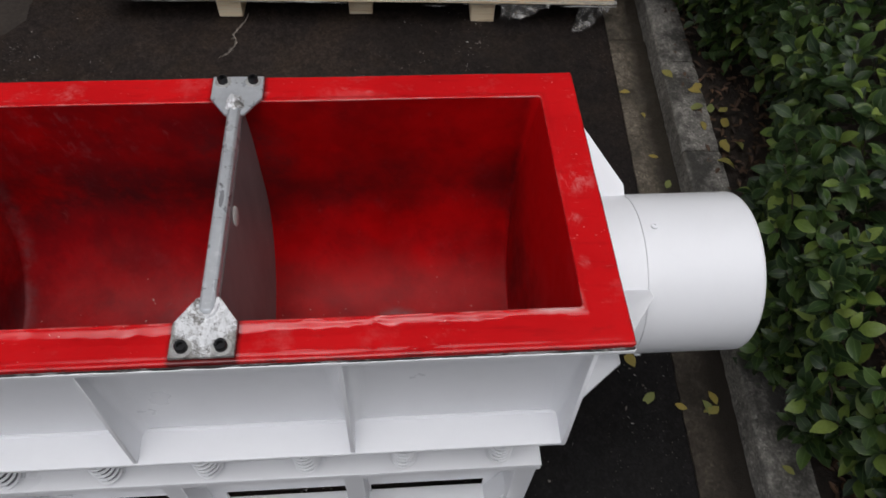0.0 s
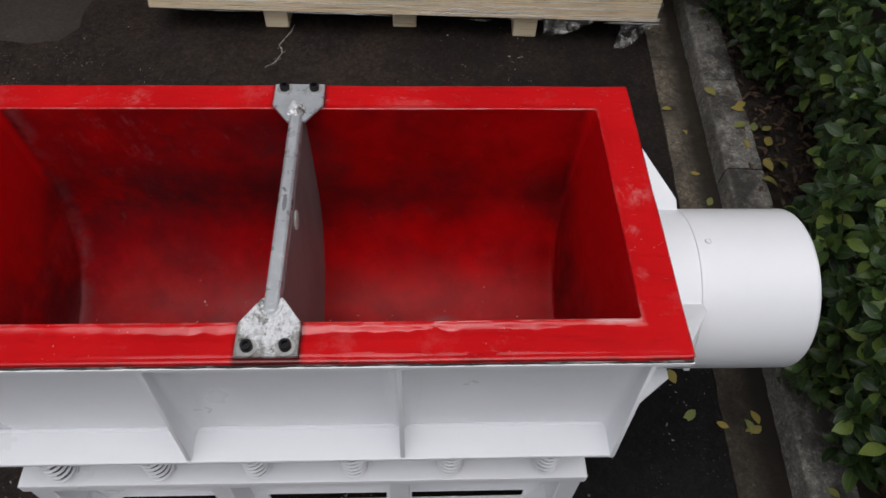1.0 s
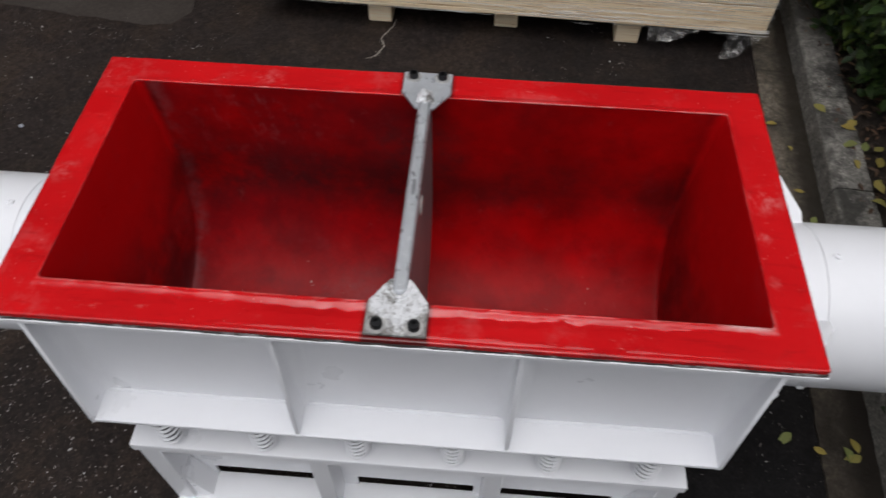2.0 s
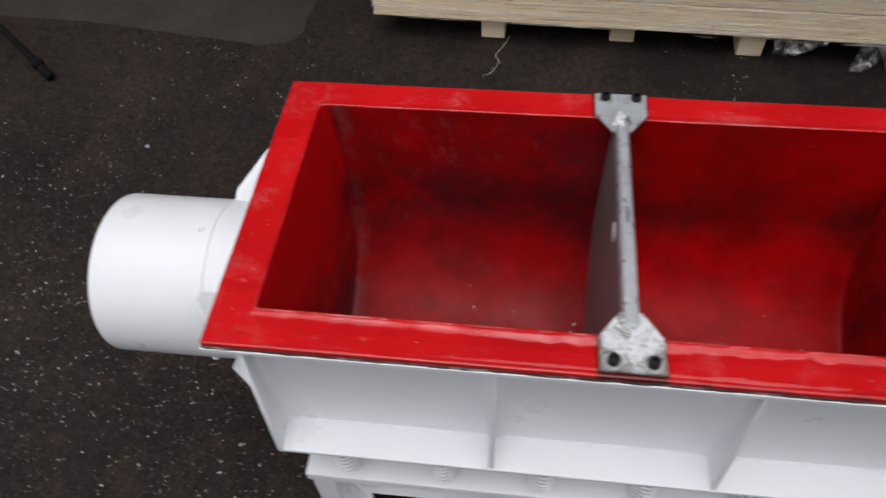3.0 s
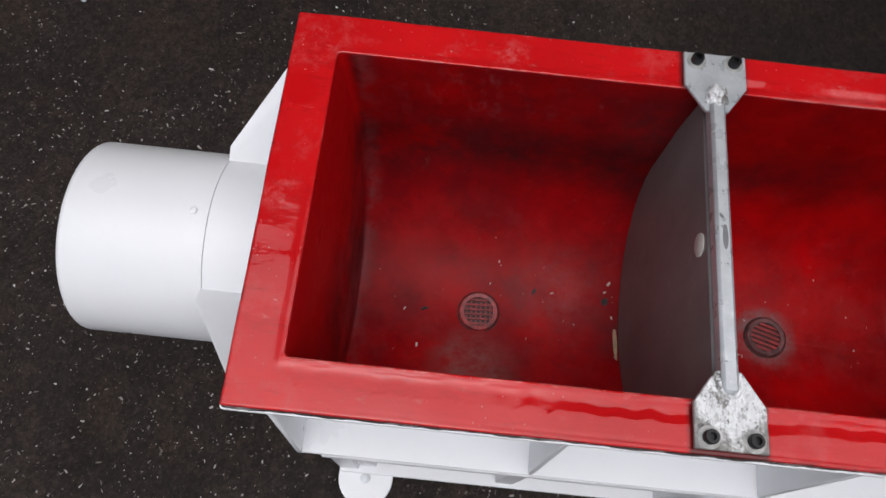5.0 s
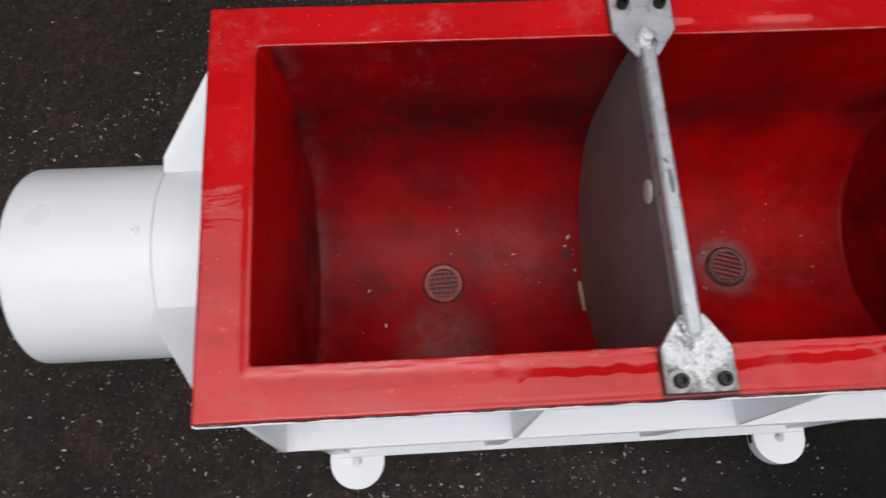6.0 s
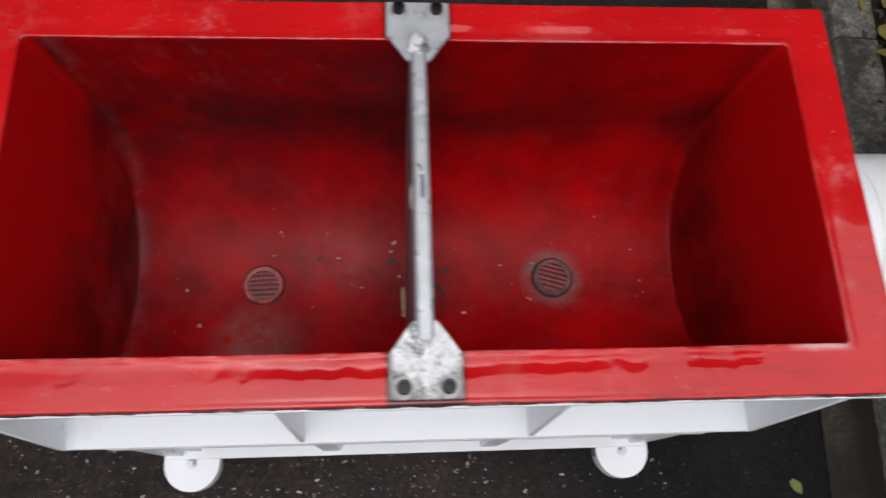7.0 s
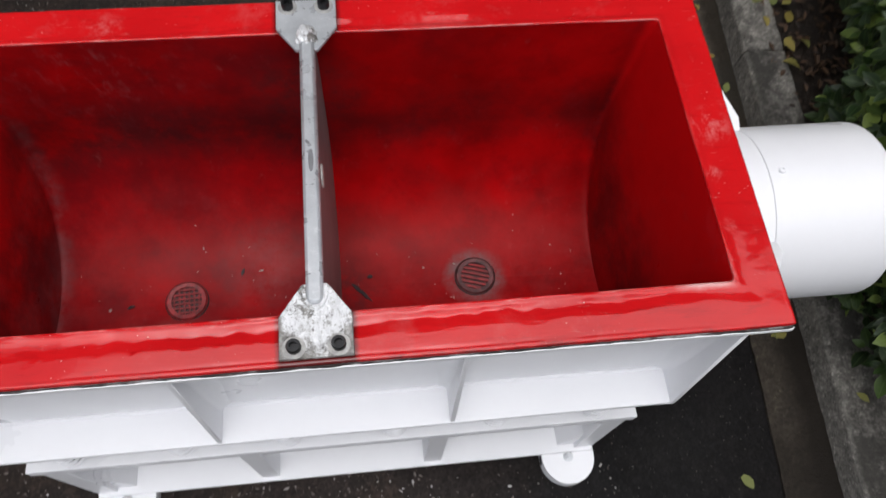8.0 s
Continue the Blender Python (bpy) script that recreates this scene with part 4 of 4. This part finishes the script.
# ---- small things on the yard ----
def build_pole():
    pole = thing("black_pole", "thin black pole with a rubber ferrule on the asphalt", "pole", (-2.045, 1.285, 0))
    d = Vector((-0.72, 0.46, 0.42)).normalized()
    turn = Vector((0, 0, 1)).rotation_difference(d).to_matrix().to_4x4()
    at = Matrix.Translation((0, 0, 0.016)) @ turn
    part("shaft", lathe([(0.0135, 0.07), (0.0135, 0.9), (0.0155, 0.91), (0.0155, 1.5)], at, 16), BLACK, pole)
    part("ferrule", lathe([(0.012, -0.002), (0.018, 0.002), (0.019, 0.012), (0.0165, 0.040), (0.0165, 0.060), (0.023, 0.064), (0.023, 0.084), (0.014, 0.092)], at, 20), BLACK, pole, "black rubber ferrule with a collar")



def build_puddle():
    """A thin film of silt, with a lobed front edge."""
    front = ((-3.3, 1.72), (-2.47, 1.685), (-2.08, 1.672), (-1.68, 1.615), (-1.30, 1.565), (-1.17, 1.575), (-1.11, 1.66))
    line = []
    for (xa, ya), (xb, yb) in zip(front, front[1:]):
        for k in range(16):
            x = xa + (xb - xa) * k / 16
            y = ya + (yb - ya) * k / 16
            line.append((x, y + 0.012 * noise.noise((x / 0.11, 0, 1)) + 0.006 * noise.noise((x / 0.03, 0, 4))))
    line += [(-1.11 + 0.02 * noise.noise((0, k * 0.6, 2)), 1.66 + 0.09 * k) for k in range(13)] + [(-3.3, 2.75)]
    mud = Nodes("wet_silt", rough=0.55, Specular_IOR_Level=0.2)
    c = mud.ramp(mud.noise(4, 8, 0.65), (0.3, (0.030, 0.024, 0.020)), (0.7, (0.050, 0.042, 0.036)))
    mud.put("Base Color", mud.mix(1.0, c, mud.ramp(mud.noise(60, 7, 0.7), (0.35, 0.75), (0.65, 1.25)), "MULTIPLY"))
    bm = prism([(x, y, 0.0004) for x, y in line], (0, 0, 0.0012), 0)
    tagged(part("silt_patch", bm, mud.mat, None, "", 0), "smooth grey-brown patch of wet silt on the asphalt", "silt", kind="structure")


def build_string():
    pts = [(-0.262, 1.685), (-0.268, 1.650), (-0.284, 1.613), (-0.305, 1.570), (-0.310, 1.556), (-0.298, 1.535), (-0.294, 1.510), (-0.300, 1.490), (-0.312, 1.462), (-0.330, 1.440), (-0.350, 1.432)]
    bm = bmesh.new()
    for strand, seed in ((0.0012, 0), (0.0, 7)):
        fine = []
        for a, b in zip(pts, pts[1:]):
            for k in range(6):
                f = k / 6
                x, y = a[0] + (b[0] - a[0]) * f, a[1] + (b[1] - a[1]) * f
                fine.append((x + strand + 0.0045 * noise.noise((y * 120, seed, 0)), y + 0.003 * noise.noise((x * 150, y * 90, seed)), 0.002 + 0.0015 * noise.noise((y * 60, seed, 3))))
        tube(fine[: len(fine) - seed], 0.0006, 4, bm)
    rng = random.Random(3)
    for _ in range(16):
        x, y, z = rng.choice(fine)
        a, l = rng.uniform(0, 6.28), rng.uniform(0.006, 0.018)
        tube([(x, y, z), (x + 0.5 * l * math.cos(a), y + 0.5 * l * math.sin(a), 0.003), (x + l * math.cos(a + 0.6), y + l * math.sin(a + 0.6), 0.0015)], 0.0005, 3, bm)
    ob = part("string", bm, CHIP, None)
    tagged(ob, "thin frayed pale string lying on the asphalt", "string")


def leaf_mesh(name, length, width, curl, fold, tip=1.0):
    """A blade folded on its midrib, along +y from the stalk at the origin."""
    bm = bmesh.new()
    uv = bm.loops.layers.uv.new("UVMap")
    rows = []
    shape = (0.0, 0.62, 0.98, 0.95, 0.62, 0.0)
    for j, s in enumerate(shape):
        f = j / (len(shape) - 1)
        y, z = length * f, curl * length * (f - f * f * 1.6)
        if s == 0.0:
            rows.append([bm.verts.new((0, y, z))])
        else:
            w = width * 0.5 * s
            rows.append([bm.verts.new((-w, y, z + fold * w)), bm.verts.new((0, y, z)), bm.verts.new((w, y, z + fold * w))])
    put = {}
    for j, row in enumerate(rows):
        for i, v in enumerate(row):
            put[v] = (0.5 if len(row) == 1 else i / 2, j / (len(rows) - 1))
    for a, b in zip(rows, rows[1:]):
        if len(a) == 1:
            bm.faces.new((a[0], b[1], b[0])), bm.faces.new((a[0], b[2], b[1]))
        elif len(b) == 1:
            bm.faces.new((a[0], a[1], b[0])), bm.faces.new((a[1], a[2], b[0]))
        else:
            bm.faces.new((a[0], a[1], b[1], b[0])), bm.faces.new((a[1], a[2], b[2], b[1]))
    for f in bm.faces:
        for lp in f.loops:
            lp[uv].uv = put[lp.vert]
    me = bpy.data.meshes.new(name)
    bm.to_mesh(me)
    bm.free()
    me.shade_smooth()
    return me


FALLEN = ((0.953, 0.080, 20, 0.055), (0.990, 0.001, 130, 0.052), (1.066, -0.056, 60, 0.035), (1.150, -0.049, 10, 0.045), (1.114, -0.032, 200, 0.05), (1.122, -0.072, 300, 0.04),
          (1.175, 1.183, 80, 0.04), (1.199, 1.050, 10, 0.035), (1.219, 0.756, 150, 0.04), (0.957, -0.438, 30, 0.045), (1.138, -0.06, 100, 0.03), (1.205, 0.86, 70, 0.035))
KERB_LEAVES = ((1.301, 1.156, 30, 0.055), (1.375, 1.009, 100, 0.055), (1.405, 1.02, 160, 0.045), (1.387, 0.842, 200, 0.050), (1.350, 0.756, 250, 0.065), (1.409, 0.85, 140, 0.045), (1.250, -0.277, 40, 0.035), (1.45, 0.80, 10, 0.05), (1.42, 0.98, 300, 0.045), (1.385, 1.075, 60, 0.05), (1.345, 0.935, 190, 0.04), (1.415, 0.905, 330, 0.055), (1.40, 1.12, 120, 0.05))


def build_fallen_leaves():
    forms = [leaf_mesh("fallen_leaf", 1.0, w, c, f) for w, c, f in ((0.55, 0.22, 0.12), (0.48, 0.45, 0.30), (0.60, 0.10, -0.18))]
    for me in forms:
        me.materials.append(YELLOW)
    for n, (x, y, turn, size) in enumerate(FALLEN + KERB_LEAVES):
        ob = new("fallen_leaf", forms[n % 3])
        lift = 0.014 if n < len(FALLEN) else 0.106
        lift = lift if x > 1.05 or n >= len(FALLEN) else 0.003
        ob.matrix_world = Matrix.Translation((x, y, lift)) @ Matrix.Rotation(radians(turn), 4, "Z") @ Matrix.Rotation(0.12 * (n % 4 - 1.5), 4, "Y") @ Matrix.Scale(size, 4)
        tagged(ob, "fallen yellow-green leaf on damp ground" if n < len(FALLEN) else "fallen pale leaf on the kerb", "leaf", "fallen leaves")


def build_pebble():
    bm = bmesh.new()
    bmesh.ops.create_icosphere(bm, subdivisions=3, radius=1.0)
    for v in bm.verts:
        k = 1 + 0.25 * noise.noise(v.co * 1.3) + 0.08 * noise.noise(v.co * 4)
        v.co = Vector((0.0085 * v.co.x, 0.0065 * v.co.y, 0.0050 * v.co.z)) * k
    stone = part("pebble", bm, PEBBLE, None, "", 80)
    stone.location = (-1.526, 0.952, 0.0042)
    tagged(stone, "small pale blue-grey pebble lying on the asphalt", "pebble")


def build_litter():
    rng = random.Random(4)
    verts, faces = [], []
    outline = ((-1.0, 0.0), (-0.45, -0.36), (0.25, -0.42), (1.0, 0.0), (0.25, 0.42), (-0.45, 0.36))
    for _ in range(2600):
        x, y = rng.uniform(1.33, 1.85), rng.uniform(-0.8, 2.4)
        s, a = rng.uniform(0.006, 0.020), rng.uniform(0, 6.28)
        z, up = 0.075 + rng.uniform(0, 0.03), rng.uniform(-0.5, 0.5)
        c, d = math.cos(a), math.sin(a)
        k = len(verts)
        verts += [(x + s * (u * c - v * d), y + s * (u * d + v * c), z + s * (up * u + 0.5 * abs(v))) for u, v in outline]
        faces += [(k, k + 1, k + 2, k + 3), (k, k + 3, k + 4, k + 5)]
    me = bpy.data.meshes.new("leaf_litter")
    me.from_pydata(verts, [], faces)
    me.materials.append(LITTER)
    tagged(new("leaf_litter", me), "brown dead leaves scattered on the soil", "leaf litter", kind="stuff")


def build_grit():
    rng = random.Random(11)
    verts, faces = [], []
    for _ in range(42000):
        x, y = rng.uniform(-2.6, 1.06), rng.uniform(-0.9, 2.1)
        if noise.noise((x * 1.6, y * 1.6, 2)) + 0.6 * noise.noise((x * 9, y * 9, 6)) + rng.uniform(-0.5, 0.5) < -0.1 + 0.42 * max(0.0, y - 0.35) + (0.45 if x > 0.68 else 0.0) + (0.25 if y > 0.9 and x > -0.3 else 0.0):
            continue
        s = (0.0008 + 0.0021 * rng.random() ** 3) * (0.75 if y > 0.9 else 1.0)
        a, long = rng.uniform(0, 6.28), 1.0 + 2.2 * rng.random() ** 2
        c, d = math.cos(a), math.sin(a)
        k = len(verts)
        for j in range(6):
            r = s * rng.uniform(0.55, 1.35)
            u, v = long * r * math.cos(j * 1.047), r * math.sin(j * 1.047)
            verts.append((x + u * c - v * d, y + u * d + v * c, 0.0))
        verts.append((x + s * rng.uniform(-0.4, 0.4), y + s * rng.uniform(-0.4, 0.4), 0.0012 + s * rng.uniform(0.3, 0.8)))
        faces += [(k + j, k + (j + 1) % 6, k + 6) for j in range(6)]
    me = bpy.data.meshes.new("grit")
    me.from_pydata(verts, [], faces)
    m = Nodes("pale_grit", rough=0.7)
    m.put("Base Color", m.ramp(m.random(True), (0.0, (0.05, 0.038, 0.031)), (0.55, (0.16, 0.14, 0.125)), (0.85, (0.42, 0.40, 0.38)), (1.0, (0.68, 0.68, 0.67))))
    me.materials.append(m.mat)
    tagged(new("grit", me), "pale grit and wood crumbs scattered over asphalt", "grit", kind="stuff")


def build_tub_debris():
    rng = random.Random(7)
    for x, y, s in ((-0.036, 0.082, 0.0045), (-0.043, 0.065, 0.003), (-0.026, 0.014, 0.003), (0.102, -0.066, 0.0035), (-0.416, -0.086, 0.0035), (-0.448, -0.010, 0.003), (0.183, 0.035, 0.0025), (-0.265, 0.104, 0.0025)):
        z = LIFT + TUB_C - TUB_D * math.sqrt(1 - (y / TUB_W) ** 2)
        a = rng.uniform(0, 3)
        bm = block(-s, s, -s * 0.5, s * 0.5, 0, s * 0.5, 0)
        bm.transform(Matrix.Translation((x, y, z)) @ Matrix.Rotation(a, 4, "Z"))
        tagged(part("chip", bm, CHIP, None), "tiny pale chip lying in the red tub", "debris", "chips in the tub")


def build_tub_crumbs():
    rng = random.Random(31)
    verts, faces = [], []
    for _ in range(55):
        x, y = rng.uniform(-0.52, 0.52), rng.gauss(0.02, 0.06)
        if abs(x) < 0.02 or abs(y) > 0.17:
            continue
        z = LIFT + TUB_C - TUB_D * math.sqrt(1 - (y / TUB_W) ** 2) + 0.0006
        s, a, long = 0.0006 + 0.0014 * rng.random() ** 3, rng.uniform(0, 6.28), rng.uniform(1, 3.5)
        c, d = math.cos(a) * s * long, math.sin(a) * s * long
        k = len(verts)
        verts += [(x - c, y - d, z), (x + d / long, y - c / long, z), (x + c, y + d, z), (x - d / long, y + c / long, z), (x, y, z + s)]
        faces += [(k, k + 1, k + 4), (k + 1, k + 2, k + 4), (k + 2, k + 3, k + 4), (k + 3, k, k + 4)]
    me = bpy.data.meshes.new("crumbs")
    me.from_pydata(verts, [], faces)
    me.materials.append(CHIP)
    tagged(new("crumbs", me), "pale dust crumbs lying in the red tub", "debris", kind="stuff")
    # dark rubber scraps and a pale wood sliver
    for x, y, turn, long, wide, mat, label in ((0.050, -0.008, -48, 0.030, 0.0045, SCRAP, "black rubber scrap lying in the tub"), (0.071, 0.023, 10, 0.006, 0.004, SCRAP, "small black scrap lying in the tub"),
                                          (-0.188, 0.052, 70, 0.008, 0.003, SCRAP, "small black scrap lying in the tub"), (-0.041, 0.046, 80, 0.008, 0.007, SCRAP, "small black scrap beside the divider"),
                                          (-0.408, -0.006, 20, 0.008, 0.003, SCRAP, "small black scrap lying in the tub"), (-0.0185, -0.040, 93, 0.036, 0.0042, SLIVER, "pale wood sliver beside the divider")):
        z = LIFT + TUB_C - TUB_D * math.sqrt(1 - (y / TUB_W) ** 2)
        bm = bmesh.new()
        ring = [(long * math.cos(a) * (1 + 0.5 * noise.noise((k * 0.7, long * 90, 1))), wide * math.sin(a) * (1 + 0.9 * noise.noise((k * 0.7, long * 70, 4))), 0) for k, a in ((k, 2 * math.pi * k / 14) for k in range(14))]
        prism(ring, (0, 0, 0.0022), 0.0006, bm)
        bm.transform(Matrix.Translation((x, y, z)) @ Matrix.Rotation(math.asin(y / TUB_W), 4, "X") @ Matrix.Rotation(radians(turn), 4, "Z"))
        tagged(part("scrap", bm, mat, None), label, "debris")


# ---- the hedge ----
def hedge_front(y):
    pts = ((-1.6, 1.29), (-0.58, 1.285), (-0.27, 1.25), (0.0, 1.15), (0.325, 1.216), (0.60, 1.37), (0.985, 1.455), (1.27, 1.385), (1.61, 1.305), (3.0, 1.30))
    for (ya, xa), (yb, xb) in zip(pts, pts[1:]):
        if ya <= y <= yb:
            return xa + (xb - xa) * (y - ya) / (yb - ya)
    return 1.3


def build_hedge():
    rng = random.Random(21)
    shapes = [leaf_mesh("leaf", 1.0, w, c, f) for w, c, f in ((0.50, 0.20, 0.35), (0.56, 0.35, 0.25), (0.46, 0.1, 0.5), (0.60, 0.28, 0.15))]
    for me in shapes:
        me.materials.append(LEAF)
    coords = [np.array([v.co for v in me.vertices]) for me in shapes]
    polys = [[tuple(p.vertices) for p in me.polygons] for me in shapes]
    uvs = [[tuple(d.uv) for d in me.uv_layers[0].data] for me in shapes]
    bounds = [(-1.2, -0.68), (-0.68, 0.0), (0.0, 0.65), (0.65, 1.3), (1.3, 2.7)]
    budget = 60
    for y0, y1 in bounds:
        yc = (y0 + y1) / 2
        shrub = thing("shrub", "dense evergreen shrub with glossy dark green leaves", "shrub", (hedge_front(yc) + 0.45, yc, 0.06), "hedge shrubs")
        base = Vector(shrub.location)
        verts, faces, uvl = [], [], []
        placed = 0
        stems = bmesh.new()
        for n in range(int(790 * (y1 - y0))):
            y = rng.uniform(y0 - 0.05, y1 + 0.05)
            u = rng.random() ** 1.25
            x0 = hedge_front(y) + 0.05 * noise.noise((y * 5, 0.3, 1))
            deep = rng.random() < 0.55
            if u < 0.30:
                f = u / 0.30
                x = x0 + 0.05 * (1 - f) + rng.uniform(-0.02, 0.05)
                z = 0.22 + 0.42 * f + 0.05 * noise.noise((x * 4, y * 4, 5))
                if z < 0.34 and 0.53 < y < 1.24:
                    x += 0.10
                lean = Vector((-0.9, rng.uniform(-0.4, 0.4), 0.75))
            else:
                f = (u - 0.30) / 0.70
                x = x0 + 0.03 + 1.25 * f
                z = 0.64 + 0.14 * min(1, f * 5) + 0.11 * noise.noise((x * 3.5, y * 3.5, 7))
                lean = Vector((-0.35 + rng.uniform(-0.4, 0.4), rng.uniform(-0.5, 0.5), 1.0))
            if deep:
                x += rng.uniform(0.03, 0.12)
                z -= rng.uniform(0.05, 0.24)
            at = Vector((x, y, z))
            lean.normalize()
            root = Vector((x + 0.10, y + rng.uniform(-0.05, 0.05), max(0.08, z - 0.22)))
            if n % 3 == 0:
                tube([root, (root + at) / 2 + Vector((0.01, 0, 0.01)), at], 0.0028, 4, stems, 0.6)
            young = rng.random() < 0.12
            count = rng.choice((5, 6, 7, 8))
            spin = rng.uniform(0, 6.28)
            side = lean.orthogonal().normalized()
            other = lean.cross(side)
            for k in range(count):
                a = spin + k * 2.4
                rise = 0.15 + 0.85 * k / count + rng.uniform(-0.15, 0.15)
                d = (side * math.cos(a) + other * math.sin(a)) * (1.15 - 0.8 * k / count) + lean * rise * 0.8
                d.normalize()
                zax = (lean - d * lean.dot(d)).normalized()
                xax = d.cross(zax)
                size = rng.uniform(0.040, 0.074) * (0.75 if young else 1.0) * (1.0 - 0.25 * k / count)
                p = at - lean * 0.05 * (1 - k / count) + d * 0.006
                rot = Matrix((xax, d, zax)).transposed().to_4x4()
                m = Matrix.Translation(p) @ rot @ Matrix.Scale(size, 4)
                s = rng.randrange(4)
                near = x < 1.5 and placed < budget and -0.7 < y < 1.4 and n % 4 == 1
                if near:
                    ob = new("leaf", shapes[s])
                    ob.parent = shrub
                    ob.matrix_local = Matrix.Translation(-base) @ m
                    placed += 1
                else:
                    i = len(verts)
                    mm = np.array(m)
                    verts.extend(map(tuple, coords[s] @ mm[:3, :3].T + mm[:3, 3] - np.array(base)))
                    faces.extend(tuple(q + i for q in poly) for poly in polys[s])
                    uvl.extend(uvs[s])
        me = bpy.data.meshes.new("crown")
        me.from_pydata(verts, [], faces)
        layer = me.uv_layers.new(name="UVMap")
        layer.data.foreach_set("uv", np.array(uvl, dtype=np.float32).ravel())
        me.shade_smooth()
        me.materials.append(LEAF_MASS)
        crown = new("crown", me)
        crown.parent = shrub
        tagged(crown, "crown of small glossy oval leaves", kind="stuff")
        stems.transform(Matrix.Translation(-base))
        tagged(part("stemwork", stems, TWIG, shrub, "thin brown woody stems"), kind="stuff")


build_ground()
build_kerb()
build_wall()
build_machine()
build_crate()
build_pole()
build_puddle()
build_string()
build_tub_debris()
build_tub_crumbs()
build_fallen_leaves()
build_pebble()
build_litter()
build_grit()
build_hedge()
